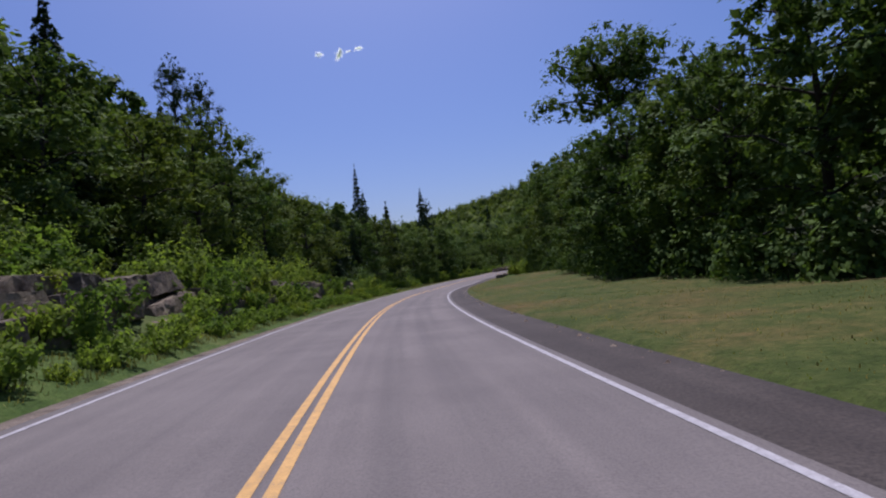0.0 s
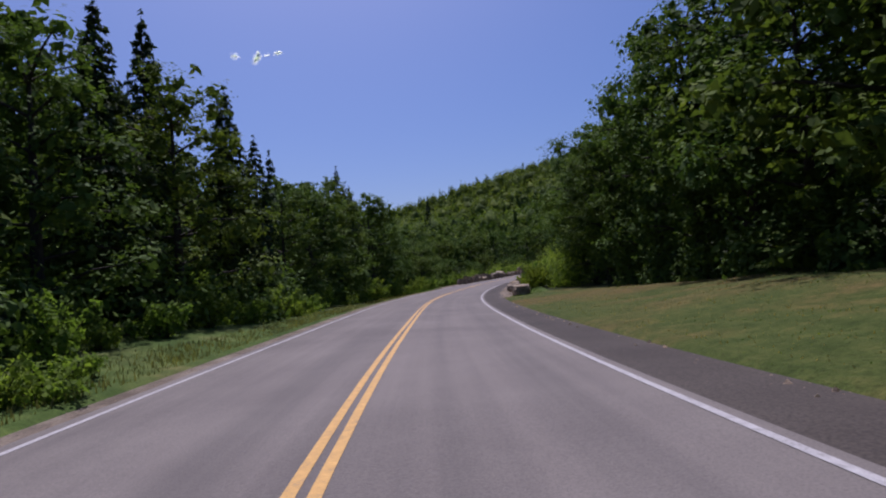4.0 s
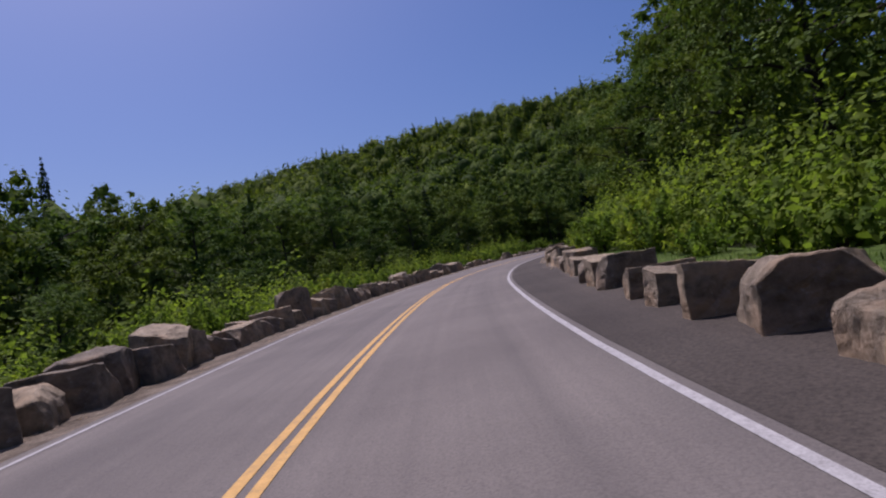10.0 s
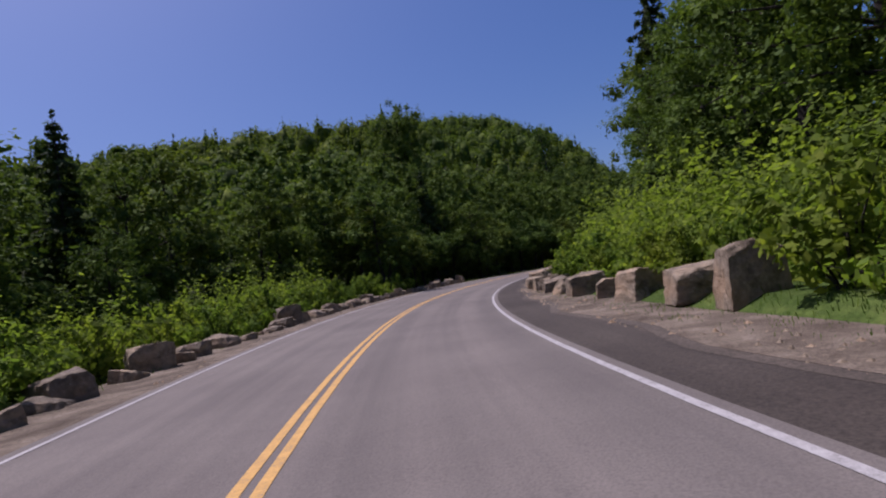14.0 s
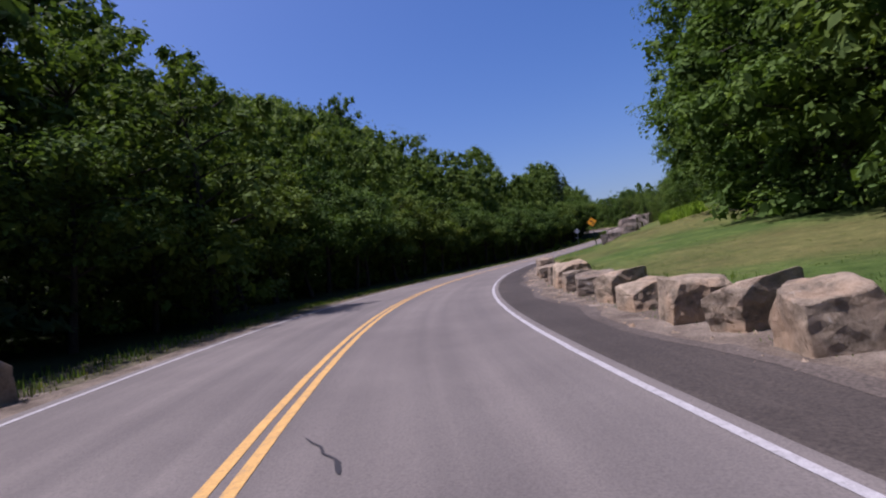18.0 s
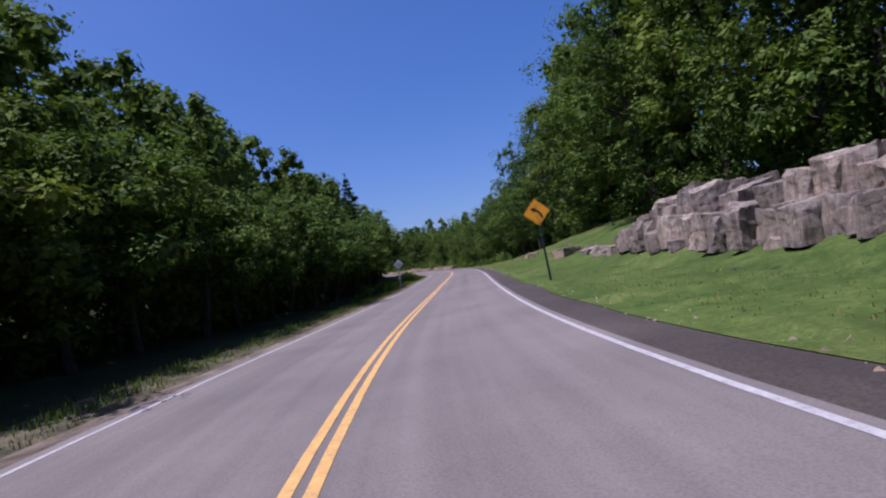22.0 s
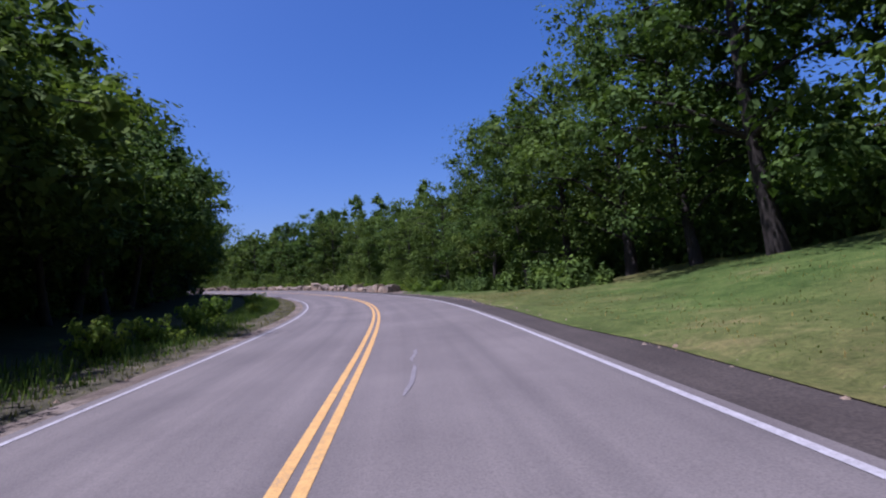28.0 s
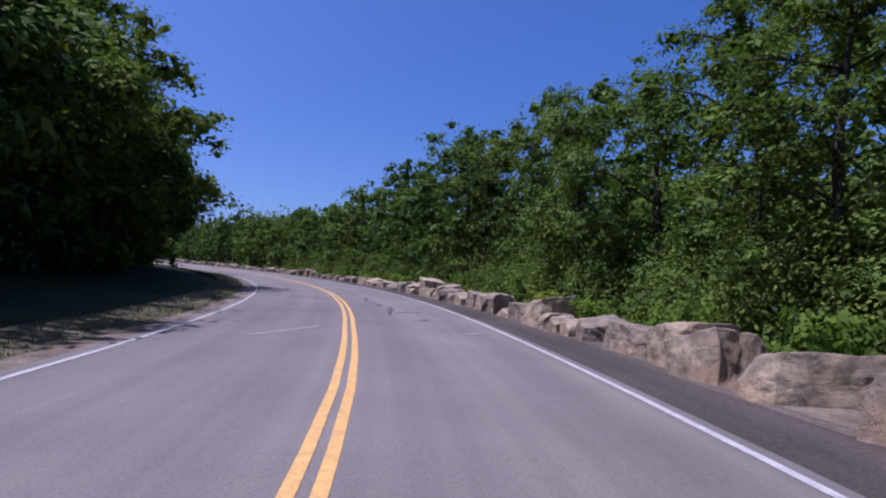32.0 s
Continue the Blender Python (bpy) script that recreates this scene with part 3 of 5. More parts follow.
def ground_at(x, y, below=0.0):
    """The ground's height at arrays of places; the coarse sheet lies lower under the finer verges."""
    shape = np.shape(x)
    x, y = np.ravel(x).astype(float), np.ravel(y).astype(float)
    s, d, z = road_of(x, y)
    e = np.where(d > 0, d - EDGE_L, -d - EDGE_R)
    near = np.where(d > 0, bank(LEFT_BANK, s, np.clip(e, 0, 45)), bank(RIGHT_BANK, s, np.clip(e, 0, 45)))
    near = near + 0.10 * np.sin(x * 0.55 + 1.3 * np.sin(y * 0.31)) * np.sin(y * 0.47) * np.clip(e / 4, 0, 1)
    near = near - 0.2 * np.clip((1.75 - e) / 0.4, 0, 1) * np.where(d > 0, in_bed(s, BEDS_L), in_bed(s, BEDS_R)) - below * np.clip((np.where(d > 0, 4, 14) - e) / 2, 0, 1)
    f = np.clip((e - 18) / 60, 0, 1)
    f = f * f * (3 - 2 * f)
    out = (z + near) * (1 - f) + (1.0 + hills(x, y) + np.minimum(near, 3)) * f
    out = np.where(e < 0, z - 0.12 - 0.25 * np.clip(-e / 1.5, 0, 1), out)
    return out.reshape(shape)


def ground_z(p):
    return float(ground_at(np.array([p[0]]), np.array([p[1]]))[0])


def strip(name, d_left, d_right, s0, s1, material, up, cross=1, step=2.0, crown=True, shift=((0, 0), (1, 0))):
    """A ribbon along the road, with its own lane coordinates."""
    n = max(2, int((s1 - s0) / step) + 1)
    verts, faces, uvs = [], [], []
    for k in range(n):
        s = s0 + (s1 - s0) * k / (n - 1)
        for j in range(cross + 1):
            d = d_left + (d_right - d_left) * j / cross + float(np.interp(s, *zip(*shift)))
            verts.append(along(s, d, up - (0.004 * abs(d) if crown else 0)))
            uvs.append((s, d))
    for k in range(n - 1):
        for j in range(cross):
            a = k * (cross + 1) + j
            faces.append((a, a + cross + 1, a + cross + 2, a + 1))
    me = mesh_of(name, verts, faces, material, True)
    layer = me.uv_layers.new(name="lane")
    for loop in me.loops:
        layer.data[loop.index].uv = uvs[loop.vertex_index]
    return new(name, me)


# ground: fine near the road, coarse towards the horizon
def spaced(lo, hi, step, far):
    core = list(np.arange(lo, hi + 0.1, step))
    out, g = [], step
    a, b = lo, hi
    left, right = [], []
    while b - hi < far:
        g *= 1.35
        a, b = a - g, b + g
        left.append(a)
        right.append(b)
    return np.array(left[::-1] + core + right)


gx, gy = spaced(-50, 440, 2.0, 2600), spaced(-40, 260, 2.0, 2600)
GX, GY = np.meshgrid(gx, gy, indexing="ij")
GZ = ground_at(GX, GY, 0.15)
nx, ny = GX.shape
idx = np.arange(nx * ny).reshape(nx, ny)
gfaces = np.stack([idx[:-1, :-1], idx[1:, :-1], idx[1:, 1:], idx[:-1, 1:]], -1).reshape(-1, 4)
ground = new("ground", mesh_of("ground", np.stack([GX, GY, GZ], -1).reshape(-1, 3).tolist(), gfaces.tolist(), FOREST_FLOOR, True))
tagged(ground, "dark forest floor of earth and leaf litter", "ground", kind="structure")


def verge(name, side, s0, s1, width, material, label):
    """The grassed bank beside the shoulder, as a finer sheet over the ground."""
    edge = EDGE_L if side > 0 else EDGE_R
    ee = [e for e in (-0.4, 0.03, 0.3, 0.6, 0.95, 1.3, 1.55, 1.8, 2.2, 3, 4, 5.3, 7, 9, 11, 13, 15) if e <= width + 0.1]
    ns, nd = int((s1 - s0) / 1.0) + 1, len(ee)
    ss = np.linspace(s0, s1, ns)
    verts = []
    h = np.interp(ss, S, HEAD)
    for k, q in enumerate(ee):
        d = side * (edge + q)
        x, y = np.interp(ss, S, X) - np.cos(h) * d, np.interp(ss, S, Y) - np.sin(h) * d
        z = ground_at(x, y) + (0.05 if q > 0 else 0.0) + 0.012 * np.sin(ss * 1.7 + k) * (q > 0.5)
        if q < 0:
            z = np.interp(ss, S, ZED) - np.interp(ss, S, BANK) * d - 0.15
        verts.append(np.stack([x, y, z], -1))
    v = np.stack(verts, 1).reshape(-1, 3)
    i = np.arange(ns * nd).reshape(ns, nd)
    f = np.stack([i[:-1, :-1], i[1:, :-1], i[1:, 1:], i[:-1, 1:]], -1).reshape(-1, 4)
    if side > 0:
        f = f[:, ::-1]
    f = f[:, ::-1]
    return tagged(new(name, mesh_of(name, v.tolist(), f.tolist(), material, True)), label, "grass", kind="structure")


verge("verge_right", -1, -38, 88, 15.0, DRY_LAWN, "mown grass bank with dry brown patches beside the road")
verge("verge_right", -1, 88, 196, 3.0, GRASS, "rough grass behind the boulders")
verge("verge_right", -1, 196, 515, 15.0, GRASS, "mown grass bank with dry brown patches beside the road")
verge("verge_left", 1, -38, 110, 4.0, GRASS, "narrow strip of grass beside the road")
verge("verge_left", 1, 110, 515, 1.3, DIRT, "narrow strip of bare earth and dry grass beside the road")

road = tagged(strip("road", LANE + 0.25, -LANE - 0.18, -38, 520, ASPHALT, 0.0, 6), "worn grey two-lane asphalt road", "road", kind="structure")
tagged(strip("shoulder_right", -LANE - 0.18, -EDGE_R, -38, 520, SHOULDER, 0.0, 3), "dark paved shoulder strewn with grit", "shoulder", kind="structure")
tagged(strip("shoulder_left", EDGE_L, LANE + 0.25, -38, 520, GRAVEL, 0.0, 2), "narrow gravel shoulder with sand", "shoulder", kind="structure")
# the right edge line runs nearer to the middle in the tight bend
SWAY = ((366, 0.0), (370, -0.13), (374, -0.11), (380, 0.0))
INWARD = ((104, 0.0), (119, 0.24), (130, 0.34), (143, 0.4), (154, 0.12), (162, 0.0))
for name, d, w, m, label, shift in (("center_line", 0.088, 0.098, YELLOW_PAINT, "worn yellow centre line on asphalt", SWAY), ("center_line", -0.088, 0.098, YELLOW_PAINT, "worn yellow centre line on asphalt", SWAY),
                                    ("edge_line", LANE, 0.09, WHITE_PAINT, "thin worn white edge line on asphalt", ((0, 0), (1, 0))), ("edge_line", -LANE, 0.09, WHITE_PAINT, "worn white edge line on asphalt", INWARD)):
    tagged(strip(name, d + w / 2, d - w / 2, -38, 520, m, 0.005, 1, shift=shift), label, "road marking", "road markings", "structure")
tagged(strip("shoulder_bend", -LANE - 0.14, -LANE - 0.62, 104, 162, SHOULDER, 0.004, 1, shift=INWARD), "dark paved shoulder strewn with grit", "shoulder", kind="structure")
# grass creeps over the shoulder's outer edge
CREEP = tuple((258 + 3.1 * k, 0.09 * math.sin(2.3 * k) + 0.07 * math.sin(5.1 * k + 1) - (0.6 if k in (0, 30) else 0.0)) for k in range(31))
tagged(strip("grass_edge", -EDGE_R + 0.5, -EDGE_R - 0.1, 258, 351, GRASS, 0.014, 2, 1.0, shift=CREEP), "ragged edge of the mown grass bank", "grass", kind="structure")
for s0, s1 in BEDS_R:
    # sand and grit spread unevenly from the boulders' feet over the pavement
    spread = tuple((s0 + 2.2 * k, 0.16 * math.sin(1.9 * k) + 0.12 * math.sin(4.3 * k + 1)) for k in range(int((s1 - s0) / 2.2) + 1))
    tagged(strip("rock_bed", -EDGE_R + 0.1, -EDGE_R - 1.7, s0, s1, GRAVEL, 0.008, 4, 1.0, shift=spread), "sandy bed of grit under the boulders", "gravel", kind="structure")
    tagged(strip("dusty_edge", -EDGE_R + 0.32, -EDGE_R - 0.2, s0, s1, DUST, 0.004, 1, 1.0, shift=spread), "dusty brown edge of the paved shoulder", "shoulder", kind="structure")
tagged(strip("rock_bed", EDGE_L + 1.7, EDGE_L, 114, 226, GRAVEL, -0.004, 3), "gravelly bed of grit under the boulders", "gravel", kind="structure")


# ---- forest ----
rng = np.random.default_rng(7)
BROAD = [broad_tree(11 + k, h, w, low, n, 0.085) for k, (h, w, low, n) in enumerate(((14.0, 3.5, 0.05, 19000), (12.5, 3.3, 0.04, 17500), (16.0, 3.8, 0.07, 21000)))]
BROAD_COARSE = [broad_tree(17 + k, h, w, low, n, 0.125) for k, (h, w, low, n) in enumerate(((14.0, 3.6, 0.05, 9600), (12.5, 3.4, 0.04, 9000), (16.0, 3.8, 0.06, 10400)))]
BROAD_MID = [broad_tree(21 + k, h, w, low, n, 0.112) for k, (h, w, low, n) in enumerate(((12.0, 3.4, 0.05, 9600), (10.5, 3.2, 0.05, 9000), (13.5, 3.6, 0.05, 10200)))]
BROAD_FAR = [broad_tree(31 + k, h, w, low, n, 0.21) for k, (h, w, low, n) in enumerate(((14.0, 3.6, 0.1, 3200), (16.0, 3.8, 0.1, 3500), (11.5, 3.3, 0.08, 2800)))]
SPRUCE = [conifer(51, 15.0, 3.5, 12500, 0.19, 0.28), conifer(52, 12.0, 3.1, 10500, 0.18, 0.32)]
PINE = [broad_tree(53, 17.0, 2.9, 0.3, 9000, 0.1, NEEDLE, 0.35)]
EAVES = [broad_tree(91 + k, 8.0, 2.6, 0.34, 9000, 0.1) for k in range(2)]
SHADY = [broad_tree(95 + k, 13.0, 4.1, 0.17, 17000, 0.085) for k in range(2)]
LOFTY = [broad_tree(71, 17.0, 3.6, 0.64, 8500, 0.12)]
BUSH = [bush_meshes(61, 1.9, 2.2, 1000, 0.085, BUSH_LEAF), bush_meshes(62, 2.6, 2.4, 1200, 0.095, BUSH_LEAF), bush_meshes(63, 1.2, 1.9, 800, 0.075, BUSH_LEAF), bush_meshes(64, 3.2, 2.9, 1700, 0.1, BUSH_LEAF)]
TALL = {"broad": (14.0, 12.5, 16.0), "coarse": (14.0, 12.5, 16.0), "mid": (12.0, 10.5, 13.5), "back": (14.0, 16.0, 11.5), "spruce": (15.0, 12.0), "pine": (17.0,), "lofty": (17.0,), "eaves": (8.0, 8.0), "shady": (13.0, 13.0), "bush": (1.9, 2.6, 1.2, 3.2)}


def make_prototype(name, meshes, names, label, category, group):
    root = empty(name, pose(0, 0, -300))
    for me, n in zip(meshes, names):
        new(n, me).parent = root
    return tagged(root, label, category, group)


KINDS = {}
for key, sets, names, name, label in (
        ("broad", BROAD, ("trunk", "crown"), "broadleaf_tree", "tall broad-leaved tree with a full green crown at the forest edge"),
        ("coarse", BROAD_COARSE, ("trunk", "crown"), "broadleaf_tree", "tall broad-leaved tree with a full green crown behind the grass"),
        ("mid", BROAD_MID, ("trunk", "crown"), "broadleaf_tree", "broad-leaved tree overhanging dark shade at the forest edge"),
        ("back", BROAD_FAR, ("trunk", "crown"), "broadleaf_tree", "broad-leaved tree with a dense green crown in the forest"),
        ("spruce", SPRUCE, ("trunk", "crown"), "spruce_tree", "dark green spruce with drooping branches in the forest"),
        ("pine", PINE, ("trunk", "crown"), "pine_tree", "ragged tall pine standing above the forest"),
        ("eaves", EAVES, ("trunk", "crown"), "broadleaf_tree", "young broad-leaved tree overhanging the dark forest edge"),
        ("shady", SHADY, ("trunk", "crown"), "maple_tree", "spreading bright green maple over a dark hollow"),
        ("lofty", LOFTY, ("trunk", "crown"), "broadleaf_tree", "tall tree with a spreading crown on a bare trunk"),
        ("bush", BUSH, ("branchwork", "foliage"), "bush", "bright green leafy bush beside the road")):
    KINDS[key] = [make_prototype(name, meshes, names, label, "bush" if key == "bush" else "tree", "roadside bushes" if key == "bush" else "forest trees") for meshes in sets]
used = set()


def plant(key, which, s, d, tall, turn=None, sink=0.0, wide=1.0):
    """A tree or bush at s along and d left of the road."""
    p = along(s, d)
    which %= len(KINDS[key])
    root, size = KINDS[key][which], tall / TALL[key][which]
    m = pose(p.x, p.y, ground_z(p) - sink, 0, 0, rng.uniform(0, 360) if turn is None else turn)
    if root.name in used:
        ob = copy_thing(root, m)
    else:
        ob = root
        used.add(root.name)
        ob.matrix_basis = m
    ob.scale = (size * wide, size * wide, size)
    return ob


def edge_of(table, s):
    return float(np.interp(s, *zip(*table)))


# metres past the shoulder at which the trees begin, and their height in metres
TREES_R = ((-30, 9.5), (30, 10.0), (60, 9.5), (78, 9.0), (90, 6.8), (104, 6.0), (165, 6.0), (182, 7.8), (205, 9.0), (220, 11.5), (236, 14.5), (285, 15.0), (300, 13.0), (330, 11.5), (345, 7.6), (352, 6.0), (366, 4.6), (560, 4.4))
TREES_L = ((-30, 8.0), (40, 7.5), (55, 4.5), (90, 4.0), (108, 4.8), (120, 10.0), (134, 18.0), (165, 17.0), (182, 13.0), (199, 12.0), (211, 9.0), (221, 5.5), (238, 5.6), (252, 6.4), (280, 6.2), (300, 5.5), (318, 5.6), (330, 7.0), (342, 9.3), (352, 9.8), (366, 9.6), (376, 8.6), (384, 7.8), (400, 6.4), (560, 4.5))
HEIGHT_R = ((0, 12.0), (24, 12.5), (35, 13.2), (42, 11.5), (50, 9.8), (58, 12.5), (67, 14.5), (80, 15.5), (88, 16), (165, 16.5), (214, 16.5), (235, 17.5), (285, 18.5), (300, 20), (330, 21), (340, 20), (346, 15.5), (351, 13.5), (357, 13), (363, 12.5), (368, 10), (374, 9.3), (380, 11), (387, 12.3), (416, 12), (432, 10), (520, 8.7))
HEIGHT_L = ((0, 8.0), (26, 8.6), (31, 9.3), (36, 12), (40, 13), (46, 11.5), (52, 10.2), (56, 8.2), (61, 8.2), (65, 9.8), (75, 12), (84, 10.5), (88, 9.2), (92, 9.6), (96, 11.5), (101, 12.5), (113, 12.5), (122, 12), (132, 13.5), (150, 12.8), (165, 13.2), (180, 11.2), (190, 12), (205, 13), (225, 12.6), (232, 14.6), (245, 14.4), (258, 14.2), (275, 13.2), (290, 12.8), (315, 11.7), (330, 12.5), (345, 15.5), (365, 18.5), (430, 19))
behind = []
for side, table, high, edge, s0, s1 in ((-1, TREES_R, HEIGHT_R, EDGE_R, 10, 500), (1, TREES_L, HEIGHT_L, EDGE_L, 12, 430)):
    s = s0
    while s < s1:
        near, tall = edge_of(table, s), edge_of(high, s) * rng.uniform(0.78, 0.98)
        d = side * (edge + near + rng.uniform(0.0, 1.6))
        fine = side < 0 and (84 < s < 216 or 300 < s < 398)
        if rng.random() < ((0.5 if s < 40 else 0.65 if s < 66 else 0.65 if s < 114 else 0.05) if side > 0 else 0.05):
            plant("spruce", int(rng.integers(2)), s, d, tall * 1.12)
        else:
            low = 0.72 if side > 0 and s > 206 else 0.72 if side < 0 and 86 < s < 214 else 1.0   # the wood slopes up from its edge
            plant("shady" if side < 0 and 340 < s < 373 else "broad" if fine else "mid" if side > 0 else "back" if s > 410 else "coarse", int(rng.integers(3)), s, d, tall * low, wide=rng.uniform(0.9, 1.2))
        s += rng.uniform(3.2, 4.8)
    s = s0
    while s < s1:
        near, tall = edge_of(table, s), edge_of(high, s) * rng.uniform(0.92, 1.1)
        steep = side > 0 and 206 < s < 335
        lush = side < 0 and 86 < s < 214
        d = side * (edge + near + (rng.uniform(1.8, 4.2) if steep else rng.uniform(4.0, 8.0)))
        if rng.random() < (0.3 if side > 0 and s < 90 else 0.04):
            plant("spruce", int(rng.integers(2)), s, d, tall)
        else:
            behind.append((s, d, tall))
        s += rng.uniform(5.5, 8.0) * (0.5 if steep or (side > 0 and s < 116) else 0.65 if lush else 0.8)
# the shaded wood's front: crowns overhang a dark hollow, taller trees close it behind
s = 215.0
while s < 425:
    near, tall = edge_of(TREES_L, s), edge_of(HEIGHT_L, s)
    e = max(4.1, near - (1.3 if s < 370 else 0.0)) + rng.uniform(-0.3, 0.5)
    plant("eaves", int(rng.integers(2)), s, EDGE_L + e, (1.05 if 342 < s < 374 else 1.5) * e * rng.uniform(0.85, 1.0), wide=rng.uniform(0.95, 1.15))
    behind.append((s + 1.6, EDGE_L + near + rng.uniform(5.0, 8.5), tall * rng.uniform(0.98, 1.14)))
    s += rng.uniform(2.7, 3.8)
# taller trees deeper in the wood
deep_wood = random.Random(3)
for k in range(30):
    s = 246 + 2.8 * k
    behind.append((s, EDGE_L + edge_of(TREES_L, s) + deep_wood.uniform(9, 14), deep_wood.uniform(16.5, 19.5)))
# young trees on the outer slope of the bend
s = 116.0
while s < 204:
    plant("mid", int(rng.integers(3)), s, EDGE_L + rng.uniform(7.0, 13.0), rng.uniform(3.6, 6.2), wide=rng.uniform(1.0, 1.3))
    s += rng.uniform(2.4, 4.0)


def stand(name, places, seed, label):
    """Trees behind the forest's front: egg-shaped crowns of leafy lumps in one joined mass."""
    g = np.random.default_rng(seed)
    mids, radii = [], []
    for s, d, tall in places:
        p = along(s, d)
        z = ground_z(p)
        spread = tall * g.uniform(0.2, 0.27)
        for u in np.linspace(0.1, 1.0, 44):
            a = g.uniform(0, 2 * math.pi)
            r = spread * math.sin(math.pi * min(0.97, 0.2 + 0.76 * u)) ** 0.8 * g.uniform(0.35, 1.0)
            mids.append((p.x + math.cos(a) * r, p.y + math.sin(a) * r, z + tall * (0.06 + 0.92 * u)))
            radii.append(spread * g.uniform(0.16, 0.3))
    mids, radii = np.array(mids), np.array(radii)
    per = 36
    k = np.repeat(np.arange(len(mids)), per)
    n = g.normal(0, 1, (len(k), 3))
    n /= np.linalg.norm(n, axis=1, keepdims=True)
    inner = g.random(len(k)) < 0.35
    r = radii[k] * np.where(inner, g.uniform(0.0, 0.6, len(k)), 0.55 + 0.6 * g.random(len(k)))
    at = mids[k] + n * r[:, None] * (1, 1, 0.85)
    me = quads_mesh(name, leaves(g, at, n, np.where(inner, 0.4, 0.2) * g.uniform(0.75, 1.2, len(k)), loose=0.3), LEAF)
    tagged(new(name, me), label, "forest", kind="stuff")


stand("forest_row_left", [q for q in behind if q[1] > 0], 81, "green broad-leaved trees behind the forest's front")
stand("forest_row_right", [q for q in behind if q[1] < 0], 82, "green broad-leaved trees behind the forest's front")

# trees that lean over the road's edge, and the tall ones that stand out
for key, which, s, d, tall, wide in (("mid", 1, 237.0, 7.0, 10.0, 1.0), ("mid", 0, 213.0, 7.2, 9.5, 1.0), ("lofty", 0, 43.0, -17.0, 18.4, 1.15), ("broad", 2, 303.0, -17.0, 21.5, 1.05), ("broad", 2, 316.0, -17.0, 21.0, 1.0), ("broad", 0, 322.0, -17.5, 20.0, 1.0),
                                     ("back", 1, 325.0, 58.2, 24.0, 0.8), ("back", 0, 207.0, 47.0, 18.0, 0.75), ("lofty", 0, 247.0, 24.0, 28.0, 0.75), ("pine", 0, 107.3, 78.7, 31.0, 0.75), ("pine", 0, 109.3, 73.3, 31.5, 0.8), ("spruce", 0, 25.5, 14.6, 12.6, 0.9),
                                     ("spruce", 0, 113.2, 32.9, 30.5, 0.5), ("spruce", 1, 153.3, 57.0, 24.5, 0.75), ("pine", 0, 156.0, 59.0, 22.0, 0.7), ("spruce", 0, 174.2, 55.4, 18.0, 0.7), ("spruce", 1, 110.0, 23.0, 21.0, 0.7), ("spruce", 0, 76.0, 11.5, 14.0, 0.9),
                                     ("broad", 2, 258.0, -20.0, 21.0, 1.0), ("shady", 0, 363.5, -13.5, 14.0, 1.05), ("broad", 2, 186.0, 15.0, 12.0, 1.0), ("mid", 0, 126.5, 13.0, 8.0, 1.15), ("mid", 2, 131.0, 16.5, 9.5, 1.1), ("broad", 0, 174.0, 17.0, 12.0, 1.0)):
    plant(key, which, s, d, tall, wide=wide)

